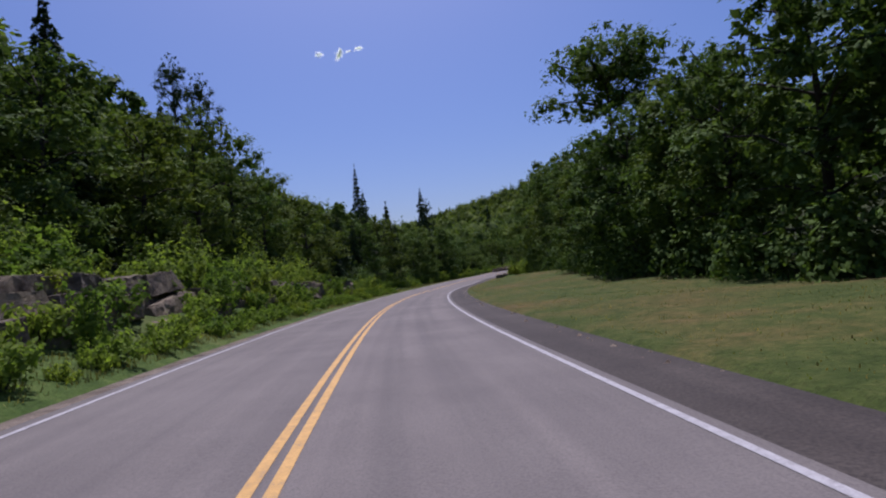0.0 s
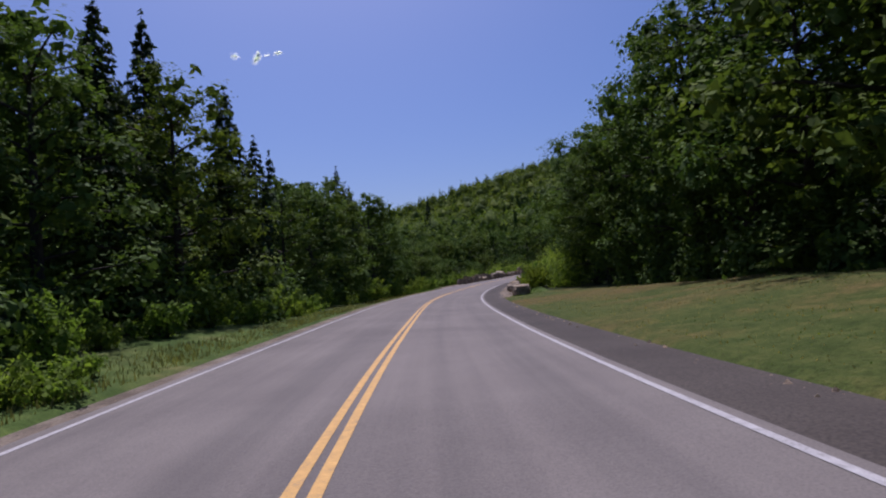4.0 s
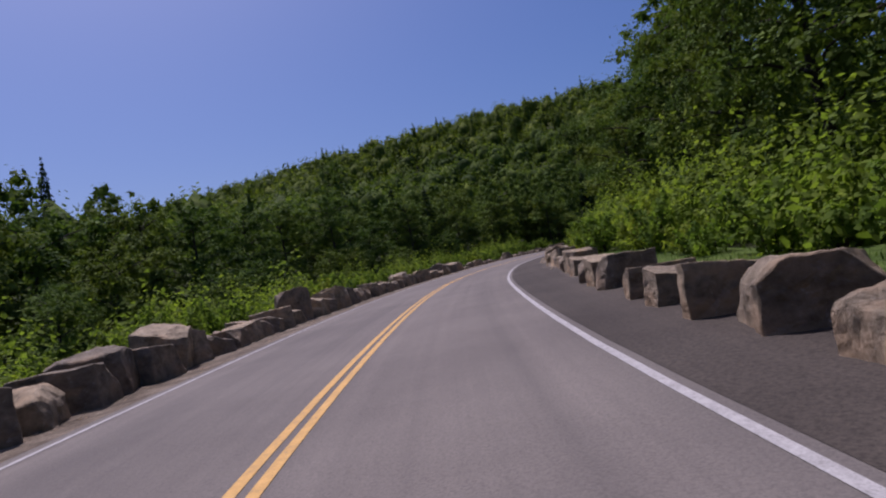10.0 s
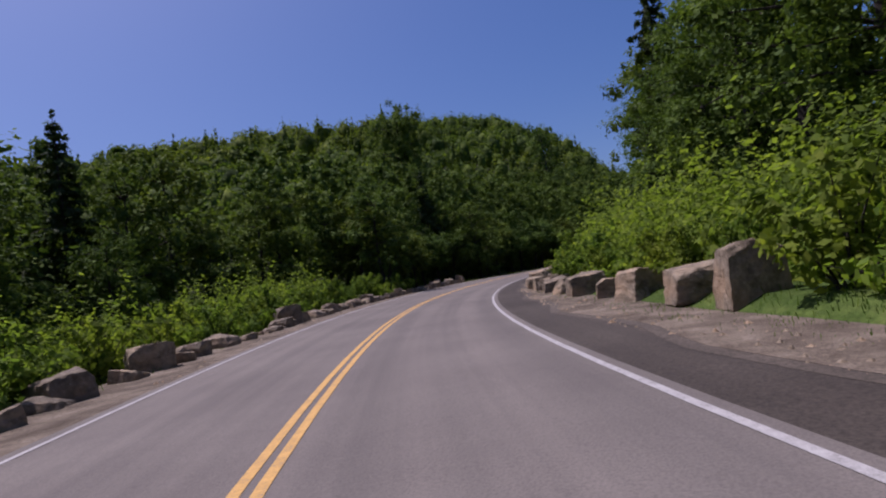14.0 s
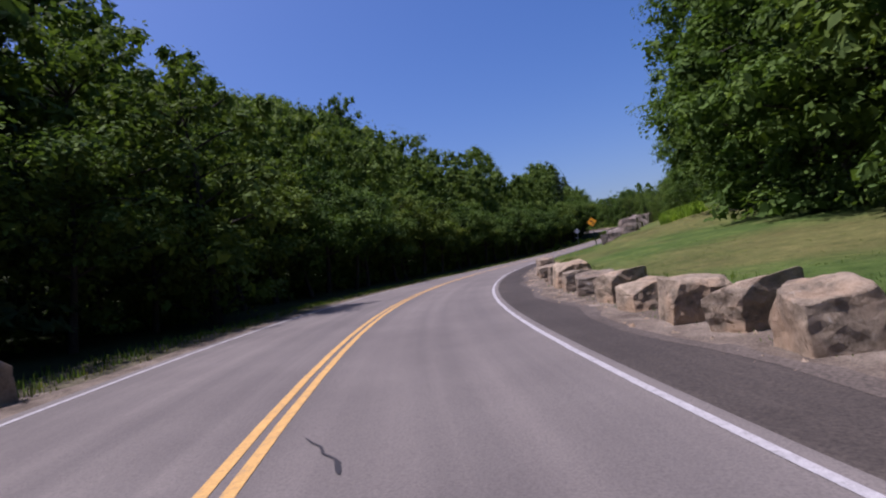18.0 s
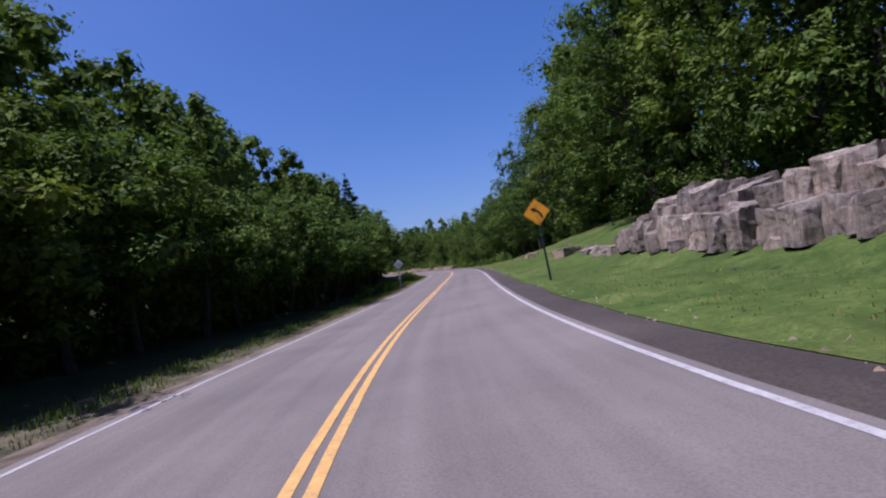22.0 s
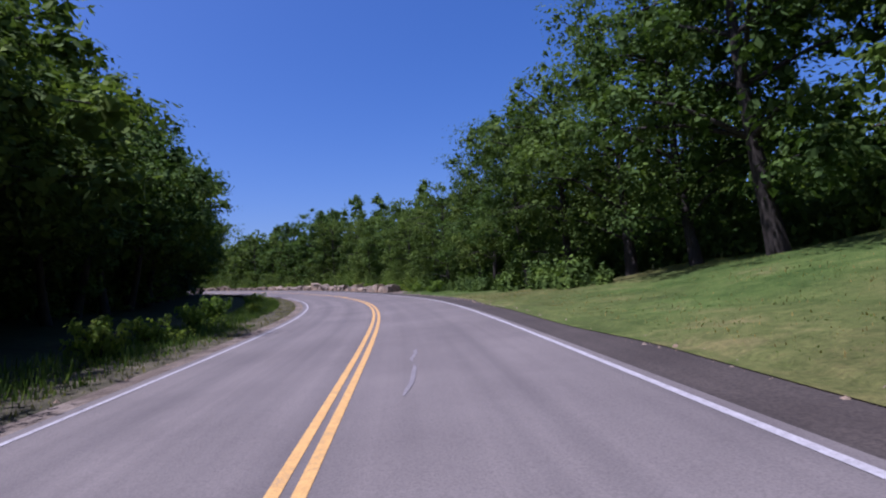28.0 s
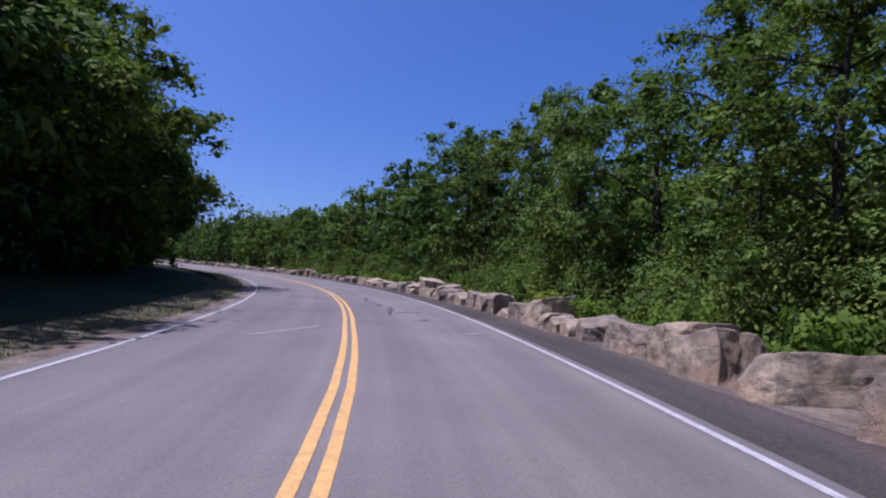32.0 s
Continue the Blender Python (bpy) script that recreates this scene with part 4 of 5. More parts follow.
# the woods behind and on the hills: crowns of leaf sprays, one joined mass
def woods(name, places, seed, quads, size, label, big=1.0, domes=True, pointed=0.07):
    g = np.random.default_rng(seed)
    n = len(places)
    hgt = g.uniform(6, 15.5, n) * big
    wid = g.uniform(1.7, 5.2, n) * big
    point = g.random(n) < pointed
    wid[point] *= 0.55
    hgt[point] *= 1.15
    k = np.repeat(np.arange(n), quads)
    d = g.normal(0, 1, (n * quads, 3))
    d /= np.linalg.norm(d, axis=1, keepdims=True)
    d[:, 2] = np.abs(d[:, 2]) * 0.95 - 0.12
    lump = 1 + 0.28 * np.sin(d[:, 0] * 5 + k) * np.sin(d[:, 1] * 4 + 2.1 * k)
    at = d * np.stack([wid[k] * lump, wid[k] * lump, hgt[k] * np.where(point[k], 0.55, 0.4) * lump], -1)
    shrink = np.where(point[k], np.clip(1 - d[:, 2], 0.08, 1), 1.0)
    at[:, 0] *= shrink
    at[:, 1] *= shrink
    at += places[k] + np.stack([np.zeros(n * quads), np.zeros(n * quads), hgt[k] * np.where(point[k], 0.42, 0.54)], -1)
    sprays = leaves(g, at, d, size, 0.25, 0.6, 0.35).reshape(-1, 3)
    if not domes:
        tagged(new(name, quads_mesh(name, sprays, FAR_LEAF)), label, "forest", kind="stuff")
        return
    # under the sprays each crown is closed by a smaller lumpy mass of leaves
    ball = bmesh.new()
    bmesh.ops.create_icosphere(ball, subdivisions=1, radius=0.66)
    unit = np.array([v.co for v in ball.verts])
    tri = np.array([[v.index for v in f.verts] for f in ball.faces])
    ball.free()
    m = len(unit)
    k = np.repeat(np.arange(n), m)
    u = np.tile(unit, (n, 1))
    lump = 1 + 0.2 * np.sin(u[:, 0] * 5 + k) * np.sin(u[:, 1] * 4 + 2.1 * k) + 0.16 * np.sin(u[:, 2] * 7 + 1.3 * k) * np.sin(u[:, 0] * 8 + k) + g.normal(0, 0.07, n * m)
    taper = np.where(point[k], np.clip(1 - u[:, 2], 0.06, 1.2), 1.0)
    v = np.stack([u[:, 0] * wid[k] * lump * taper, u[:, 1] * wid[k] * lump * taper, u[:, 2] * hgt[k] * np.where(point[k], 0.52, 0.4) * lump + hgt[k] * np.where(point[k], 0.42, 0.54)], -1) + places[k]
    faces = (tri[None] + (np.arange(n) * m)[:, None, None]).reshape(-1)
    loops = np.concatenate([faces, len(v) + np.arange(len(sprays))]).astype(np.int32)
    nt, nq = len(faces) // 3, len(sprays) // 4
    me = bpy.data.meshes.new(name)
    me.vertices.add(len(v) + len(sprays))
    me.vertices.foreach_set("co", np.concatenate([v, sprays]).astype(np.float32).ravel())
    me.loops.add(len(loops))
    me.loops.foreach_set("vertex_index", loops)
    me.polygons.add(nt + nq)
    me.polygons.foreach_set("loop_start", np.concatenate([np.arange(nt) * 3, nt * 3 + np.arange(nq) * 4]).astype(np.int32))
    me.polygons.foreach_set("loop_total", np.concatenate([np.full(nt, 3), np.full(nq, 4)]).astype(np.int32))
    me.materials.append(FAR_LEAF)
    me.update()
    me.validate()
    tagged(new(name, me), label, "forest", kind="stuff")


px, py = np.meshgrid(np.arange(-150, 480, 5.4), np.arange(-30, 400, 5.4), indexing="ij")
px = (px + rng.uniform(-2.2, 2.2, px.shape)).ravel()
py = (py + rng.uniform(-2.2, 2.2, py.shape)).ravel()
ss, dd, _ = road_of(px, py)
ee = np.where(dd > 0, dd - EDGE_L - np.interp(ss, *zip(*TREES_L)), -dd - EDGE_R - np.interp(ss, *zip(*TREES_R)))
keep = (ee > 9) & (ee < 110) & ~((dd < 0) & (ee > 45))
keep &= ~((ss <= -39) & (py < 20))
near_wood = keep & (ee < 24)
mid_wood = keep & (ee >= 24) & (ee < 60)
far_wood = keep & (ee >= 60) & (rng.random(len(px)) < 0.85)
for k, (name, sel, quads, size, label) in enumerate((("forest_near", near_wood, 150, 0.34, "dense green broad-leaved woods behind the roadside trees"), ("forest_mid", mid_wood, 100, 0.42, "dense green broad-leaved woods further back"), ("forest_far", far_wood, 95, 0.5, "wooded green hillside with a few pointed conifers"))):
    x, y = px[sel], py[sel]
    woods(name, np.stack([x, y, ground_at(x, y)], -1), 5 + k, quads, size, label, 1.0, k > 0)

# ---- undergrowth: low leafy domes in joined masses ----
def undergrowth(name, spots, quads, size, leaf, label, seed):
    g = np.random.default_rng(seed)
    at = np.array([along(s, d) for s, d, _ in spots])
    tall = np.array([q[2] for q in spots])
    at[:, 2] = ground_at(at[:, 0], at[:, 1])
    n = len(spots)
    k = np.repeat(np.arange(n), quads)
    d = g.normal(0, 1, (n * quads, 3))
    d /= np.linalg.norm(d, axis=1, keepdims=True)
    d[:, 2] = np.abs(d[:, 2])
    lump = (1 + 0.35 * np.sin(d[:, 0] * 6 + 1.7 * k) * np.sin(d[:, 1] * 5 + 2.3 * k + d[:, 2] * 4)) * g.uniform(0.55, 1.05, n * quads)
    wide = tall * g.uniform(0.42, 0.62, n)
    p = d * np.stack([wide[k] * lump, wide[k] * lump, tall[k] * lump], -1) + at[k]
    tagged(new(name, quads_mesh(name, leaves(g, p, d, size), leaf)), label, "undergrowth", kind="stuff")


inside = (dd < 0) & (ee >= 45) & (ss > -30) & (rng.random(len(px)) < 0.8)
woods("forest_inner", np.stack([px[inside], py[inside], ground_at(px[inside], py[inside])], -1), 12, 24, 1.0, "woods on the inner side of the bend")

# the wooded ridge beyond the valley
mu, mv = np.meshgrid(np.arange(-560, 140, 7.6), np.arange(-260, 26, 7.6), indexing="ij")
mu = (mu + rng.uniform(-5, 5, mu.shape)).ravel()
mv = (mv + rng.uniform(-5, 5, mv.shape)).ravel()
mx, my = 368 + mu * 0.743 + mv * 0.669, 353 + mv * 0.743 - mu * 0.669
ss, dd, _ = road_of(mx, my)
keep = (dd > 0) & (dd > 118)
mx, my = mx[keep], my[keep]
woods("forest_ridge", np.stack([mx, my, ground_at(mx, my)], -1), 8, 95, 0.62, "wooded green ridge beyond the valley", 1.25, True, 0.2)


# ---- rocks along the road ----
ROCK_SIZES = ((0.85, 1.4, 0.95), (0.7, 1.3, 0.85), (1.1, 1.4, 0.95), (0.6, 1.2, 0.9), (0.8, 1.4, 1.1), (0.95, 1.2, 0.8), (0.62, 1.3, 1.0), (1.25, 1.4, 0.95), (0.55, 1.1, 0.7), (0.75, 1.5, 0.95), (0.9, 1.1, 0.75))
ROCKS = [rock_mesh(100 + k, *dims, 6 - k % 2, 0.05) for k, dims in enumerate(ROCK_SIZES)]


def boulder(which, s, d, size=1.0, turn=0.0, tall=1.0, label="angular grey-brown quarried boulder set along the road's edge", group="boulders lining the road", sink=0.06, tilt=(0, 0)):
    p = along(s, d)
    ob = new("boulder", ROCKS[which % len(ROCKS)])
    ob.matrix_basis = pose(p.x, p.y, max(ground_z(p), p.z - 0.25) - sink, *tilt, heading(s) + 90 + turn) @ Matrix.Diagonal((size, size, size * tall, 1))
    return tagged(ob, label, "rock", group)


def row(s0, s1, d0, side, gap, seed, low=0.8, high=1.15, tall=1.0, twist=13):
    """Blocks of uneven size side by side with their length across the verge, some touching, some with gaps."""
    g = random.Random(seed)
    s = s0
    while s < s1:
        k = g.randrange(11)
        size = g.uniform(low, high)
        wide = ROCK_SIZES[k][0] * size
        d = edge_of(d0, s) + side * (ROCK_SIZES[k][1] * size * 0.5 + g.uniform(-0.1, 0.16))
        boulder(k, s + wide / 2, d, size, g.uniform(-twist, twist) + g.choice((0, 180)), tall * g.uniform(0.8, 1.15), tilt=(g.uniform(-6, 6), g.uniform(-6, 6)))
        s += wide * 1.02 + gap * g.random() ** 2


def far_row(s0, s1, d0, seed, low, high):
    """The row's distant end, joined."""
    g = random.Random(seed)
    verts, faces = [], []
    s = s0
    while s < s1:
        me = ROCKS[g.randrange(11)]
        p, size = along(s, d0 + g.uniform(-0.15, 0.15)), g.uniform(low, high)
        m = pose(p.x, p.y, max(ground_z(p), p.z - 0.25) - 0.06, 0, 0, heading(s) + g.uniform(60, 120)) @ Matrix.Diagonal((size, size, size, 1))
        first = len(verts)
        verts += [m @ v.co for v in me.vertices]
        faces += [tuple(first + k for k in f.vertices) for f in me.polygons]
        s += g.uniform(0.8, 1.5)
    tagged(new("distant_boulders", mesh_of("distant_boulders", verts, faces, STONE)), "row of quarried boulders along the far bend", "rocks", kind="stuff")


# how far from the middle line the blocks' faces stand
FACE_R = ((88, -5.25), (92, -5.4), (97, -5.0), (104, -5.0), (108, -5.15), (113, -5.05), (117, -4.8), (120, -4.6), (125, -4.15), (130, -4.0), (137, -4.2), (142, -4.6), (148, -4.75), (157, -4.9), (160, -5.2), (165, -5.7), (171, -5.85), (178, -6.1), (185, -5.7), (193, -5.1), (200, -4.8), (206, -4.85), (213, -5.1), (219, -4.9), (225, -5.05), (236, -5.2), (258, -5.1))
FACE_L = ((114, 4.3), (132, 4.15), (138, 4.4), (165, 4.55), (175, 4.7), (200, 4.5), (226, 4.2))
FACE_BEND = ((370, -4.5), (412, -4.4))
# the inner row block by block: metres along the road, breadth, height
INNER = (((88.0, 1.4, 0.95), (89.8, 0.85, 0.72), (92.4, 1.2, 0.88), (93.7, 0.9, 0.56), (95.8, 0.8, 0.68), (97.0, 0.95, 0.68), (98.5, 0.85, 0.8), (100.4, 1.05, 0.76), (102.2, 1.5, 0.85), (104.0, 0.95, 0.8), (105.8, 0.8, 0.6), (107.8, 1.2, 0.93), (110.1, 1.05, 1.02), (111.9, 0.75, 0.74), (113.4, 1.05, 0.64), (115.2, 0.8, 0.86)),
         ((117.0, 0.6, 0.64), (118.8, 0.85, 0.74), (120.3, 0.75, 0.6), (121.6, 0.7, 0.58), (123.3, 0.85, 0.76), (124.6, 0.75, 0.56), (125.7, 0.55, 0.6), (126.8, 0.5, 0.52), (127.8, 0.6, 0.62), (129.1, 0.95, 0.86), (130.3, 0.55, 0.84), (131.7, 0.55, 0.68), (132.8, 0.65, 0.68), (134.7, 0.65, 0.86), (135.7, 0.75, 0.8), (136.7, 0.5, 0.76), (137.7, 0.75, 0.74), (139.2, 0.6, 0.7), (140.7, 0.75, 0.98), (141.8, 0.65, 0.88), (143.3, 0.75, 0.72)),
         ((145.0, 0.7, 0.66), (146.6, 0.85, 0.92), (147.9, 0.75, 0.85), (149.3, 0.7, 0.84), (151.0, 0.6, 0.66), (152.6, 1.05, 1.0), (154.3, 0.8, 0.86), (155.8, 0.55, 0.62), (157.4, 0.9, 0.92), (158.8, 1.25, 1.14), (160.3, 0.75, 0.86), (162.0, 0.6, 0.6), (163.8, 1.0, 0.84), (165.3, 0.9, 0.72), (167.2, 0.85, 0.75), (168.7, 0.6, 0.55), (170.1, 0.95, 0.82), (171.7, 1.1, 1.14), (173.3, 0.6, 0.62), (174.8, 1.15, 1.08)),
         ((178.5, 0.8, 1.02), (180.2, 0.9, 0.7), (183.0, 1.1, 0.75), (185.0, 0.7, 0.6), (187.4, 1.0, 0.85), (189.6, 0.8, 0.65), (191.6, 0.65, 0.72), (193.0, 0.65, 0.74), (194.9, 1.45, 0.78), (197.3, 0.9, 0.74), (198.5, 0.7, 0.7), (200.0, 1.05, 0.72), (201.7, 0.75, 0.6), (203.6, 1.1, 0.74), (205.3, 0.95, 0.96), (206.9, 0.6, 0.56), (208.6, 0.8, 0.66), (210.4, 0.8, 0.72), (211.9, 1.4, 0.74), (213.9, 1.2, 0.84)),
         ((216.2, 0.95, 0.82), (217.7, 1.0, 0.86), (220.0, 0.8, 0.88), (222.3, 0.85, 0.92), (223.9, 0.65, 0.82), (225.2, 0.95, 0.86), (227.2, 0.8, 0.7), (229.0, 1.0, 0.85), (231.3, 0.9, 0.75), (233.2, 0.7, 0.8), (235.2, 1.1, 1.02), (237.3, 1.15, 0.84), (239.4, 0.9, 0.75), (241.8, 1.0, 0.74), (244.0, 0.85, 0.66), (246.4, 1.3, 1.06), (248.1, 0.6, 0.62), (249.6, 0.95, 0.46), (251.4, 0.8, 0.42), (253.0, 0.7, 0.38)))
g = random.Random(19)
for stretch in INNER:
    for s, wide, tall in stretch:
        k = 7 if wide > 1.25 else g.randrange(11)
        a, b, c = ROCK_SIZES[k]
        deep = g.uniform(1.0, 1.45)
        p = along(s, edge_of(FACE_R, s) - deep / 2 + 0.04)
        ob = new("boulder", ROCKS[k])
        ob.matrix_basis = pose(p.x, p.y, max(ground_z(p), p.z - 0.2) - 0.04, g.uniform(-4, 4), g.uniform(-4, 4), heading(s) + 90 + g.uniform(-12, 12) + g.choice((0, 180))) @ Matrix.Diagonal((wide / a * 0.82, deep / b * 0.9, (tall + 0.06) / c * 0.79, 1))
        look_of = "broad pale block with a flat face" if wide > 1.25 else "tall upright grey-brown quarried block" if tall > wide * 1.1 else "low angular quarried stone" if tall < 0.65 else "angular grey-brown quarried boulder"
        tagged(ob, look_of + " set along the road's edge", "rock", "boulders lining the road")
row(121.8, 158, FACE_L, 1, 0.25, 5, 0.78, 1.02, 1.1, 30)
row(158, 177, FACE_L, 1, 0.8, 15, 0.85, 1.12, 1.25, 35)
row(178, 225, FACE_L, 1, 1.6, 16, 0.5, 0.82, 1.05, 35)
row(373.5, 412, FACE_BEND, -1, 0.7, 6, 0.68, 0.95, 1.0, 18)
far_row(412.5, 500, -LANE - 1.75, 7, 0.6, 0.88)
# the large ones
boulder(2, 372.2, -5.2, 0.95, 12, 0.95, "large dark block at the end of the row")


# ---- rock ledges ----
def ledge(name, s0, s1, d0, tiers, seed, label, blocks=(0.55, 1.5), rock=LEDGE):
    """An outcrop of split rock: tiers of upright blocks, each tier set back from the one below."""
    g = random.Random(seed)
    mid = along((s0 + s1) / 2, d0)
    root = tagged(empty(name, pose(mid.x, mid.y, ground_z(mid))), label, "rock ledge")
    back = root.matrix_basis.inverted()
    side = 1 if d0 > 0 else -1
    for n, (base, high, inset, cut0, cut1) in enumerate(tiers):
        s = s0 + (s1 - s0) * cut0
        while s < s0 + (s1 - s0) * cut1:
            w = g.uniform(*blocks)
            deep = g.uniform(1.0, 1.6)
            h = high * g.uniform(0.6, 1.25)
            me = rock_mesh(seed * 100 + n * 40 + int(s * 3) % 37, w * 1.12, deep, h, 3, 0.045, rock)
            me.name = "rock_block"
            ob = new("rock_block", me)
            ob.parent = root
            p = along(s + w / 2, d0 + side * (inset + deep / 2 + g.uniform(-0.4, 0.5)))
            foot = along(s + w / 2, d0)
            ob.matrix_basis = back @ pose(p.x, p.y, ground_z(foot) + base - 0.1, g.uniform(-8, 8), g.uniform(-7, 7), heading(s) + 90 + g.uniform(-20, 20))
            s += w * g.uniform(0.85, 1.0)
    return root


ledge("rock_ledge", 263.5, 285, -8.7, ((0.0, 0.5, 0.25, 0.0, 1.0), (0.3, 0.85, 0.0, 0.06, 1.0), (1.0, 0.85, 0.6, 0.33, 1.0), (0.75, 0.6, 1.2, 0.08, 0.38)), 3, "grey split-rock outcrop in tiers on the grass bank", (0.25, 0.85))
ledge("low_rock_ledge", 286.5, 295, -8.8, ((0.0, 0.4, 0.0, 0.0, 1.0),), 5, "low grey rock band half sunk in the grass bank", (0.3, 0.6))
ledge("mossy_rock_ledge", 8, 57, 5.9, ((-0.3, 0.7, 0.0, 0.0, 1.0), (0.3, 0.45, 0.2, 0.04, 0.97), (0.65, 0.5, 0.5, 0.04, 0.95), (1.05, 0.4, 0.8, 0.06, 0.9)), 7, "dark layered rock face overgrown with bushes", (1.3, 3.0), DARK_LEDGE)
for s, d, k, size, turn, tall in ((298.2, -8.6, 7, 1.1, 25, 0.6), (318, -8.6, 2, 0.75, 10, 0.6), (317.2, -8.9, 7, 0.55, -20, 0.7), (318.9, -8.4, 3, 0.6, 40, 0.55), (316.4, -8.7, 8, 0.5, 15, 0.6), (308.3, -9.5, 3, 0.5, 30, 0.5), (309.0, -9.8, 8, 0.6, 0, 0.5),
                                  (307.6, -9.3, 1, 0.4, 60, 0.5), (308.8, -9.2, 6, 0.35, 10, 0.5), (325, -8.6, 8, 0.6, 0, 0.6), (313, -11.5, 8, 0.5, 0, 0.6)):
    boulder(k, s, d, size, turn, tall, "pale grey rock half buried in the grass bank", "rocks in the grass", 0.05)


# ---- signs ----
def box(bm, lo, hi):
    v = bmesh.ops.create_cube(bm, size=1.0)["verts"]
    for q in v:
        q.co = Vector([lo[k] + (hi[k] - lo[k]) * (q.co[k] + 0.5) for k in range(3)])


def channel_post(high, material, parent, wide=0.075):
    """A steel U-channel post with flanges."""
    bm = bmesh.new()
    box(bm, (-wide / 2, -0.004, -0.4), (wide / 2, 0.002, high))
    box(bm, (-wide / 2 - 0.003, -0.035, -0.4), (-wide / 2 + 0.003, 0.002, high))
    box(bm, (wide / 2 - 0.003, -0.035, -0.4), (wide / 2 + 0.003, 0.002, high))
    return part("post", bm, material, parent)


def diamond(size, thick, y, parent, name, material, label="", rounding=0.05):
    """A square plate on its corner with rounded corners, facing -y."""
    bm = bmesh.new()
    a = size / 2
    ring = []
    for cx, cz, t0 in ((a, a, 0), (-a, a, 90), (-a, -a, 180), (a, -a, 270)):
        for j in range(5):
            t = radians(t0 + j * 22.5)
            r = rounding
            ring.append((cx - math.copysign(r, cx) + r * math.cos(t), cz - math.copysign(r, cz) + r * math.sin(t)))
    c = math.sqrt(0.5)
    pts = [((u - w) * c, (u + w) * c) for u, w in ring]
    front = [bm.verts.new((u, y, w)) for u, w in pts]
    rear = [bm.verts.new((u, y + thick, w)) for u, w in pts]
    bm.faces.new(front)
    bm.faces.new(rear[::-1])
    for k in range(len(pts)):
        bm.faces.new((front[k], rear[k], rear[(k + 1) % len(pts)], front[(k + 1) % len(pts)]))
    bmesh.ops.recalc_face_normals(bm, faces=bm.faces[:])
    return part(name, bm, material, parent, label)


def warning_sign(s, d, high, size, turn, lean):
    p = along(s, d)
    root = tagged(empty("warning_sign", pose(p.x, p.y, ground_z(p), 0, lean, heading(s) + turn)), "yellow diamond sign with black curve arrow on green post", "road sign")
    channel_post(high + size * 0.45, POST_GREEN, root)
    plate = diamond(size, 0.004, -0.02, root, "panel", SIGN_YELLOW, "yellow panel")
    plate.location.z = high
    edge = diamond(size * 0.945, 0.0015, -0.0235, plate, "border", SIGN_BLACK, "thin black border")
    face = diamond(size * 0.915, 0.0015, -0.0265, plate, "face", SIGN_YELLOW, "yellow face")
    # arrow: a shaft that bends to the left, with its head
    bm = bmesh.new()
    mids = []
    for k in range(13):
        t = k / 12
        a = radians(62 * t)
        mids.append((0.20 - 0.36 * (1 - math.cos(a)) * 1.15 - 0.04, -0.24 + 0.36 * math.sin(a) * 1.05))
    w = 0.04
    left, right = [], []
    for k, (x, z) in enumerate(mids):
        x0, z0 = mids[max(k - 1, 0)]
        x1, z1 = mids[min(k + 1, 12)]
        l = math.hypot(x1 - x0, z1 - z0)
        nx, nz = -(z1 - z0) / l, (x1 - x0) / l
        left.append(bm.verts.new((x + nx * w, -0.029, z + nz * w)))
        right.append(bm.verts.new((x - nx * w, -0.029, z - nz * w)))
    for k in range(12):
        bm.faces.new((left[k], left[k + 1], right[k + 1], right[k]))
    x, z = mids[-1]
    tx, tz = mids[-1][0] - mids[-2][0], mids[-1][1] - mids[-2][1]
    l = math.hypot(tx, tz)
    tx, tz = tx / l, tz / l
    bm.faces.new([bm.verts.new((x + q[0] * tx - q[1] * tz, -0.029, z + q[0] * tz + q[1] * tx)) for q in ((0.0, 0.11), (0.19, 0.0), (0.0, -0.11))])
    bmesh.ops.recalc_face_normals(bm, faces=bm.faces[:])
    part("arrow", bm, SIGN_BLACK, plate, "black curved arrow")
    return root


def sign_from_behind(s, d, high, size):
    p = along(s, d)
    root = tagged(empty("road_sign", pose(p.x, p.y, ground_z(p), 0, -3, heading(s) + 180)), "bare metal back of a diamond road sign on a grey post", "road sign")
    channel_post(high + size * 0.4, POST_GREY, root, 0.06)
    plate = diamond(size, 0.004, -0.02, root, "panel", SIGN_BACK, "weathered metal panel")
    plate.location.z = high
    bm = bmesh.new()
    box(bm, (-0.3, -0.012, 0.06), (0.3, 0.03, 0.1))
    part("bracket", bm, POST_GREY, root, "metal cross bracket").location.z = high
    return root


warning_sign(282.6, -5.0, 2.68, 0.76, 4, -2)
sign_from_behind(311.5, 4.35, 2.25, 0.66)


# ---- bushes ----
def thicket(s0, s1, side, e0, e1, step, low, high, seed):
    """Bushes in loose rows between e0 and e1 metres past the shoulder."""
    g = random.Random(seed)
    s = s0
    edge = EDGE_L if side > 0 else EDGE_R
    while s < s1:
        tall = g.uniform(low, high)
        k = 2 if tall < 1.4 else (0 if tall < 2.1 else (1 if tall < 2.8 else 3))
        plant("bush", k, s + g.uniform(-0.4, 0.4), side * (edge + g.uniform(e0, e1)), tall, g.uniform(0, 360), 0.05, g.uniform(0.85, 1.2))
        s += step * g.uniform(0.7, 1.3)


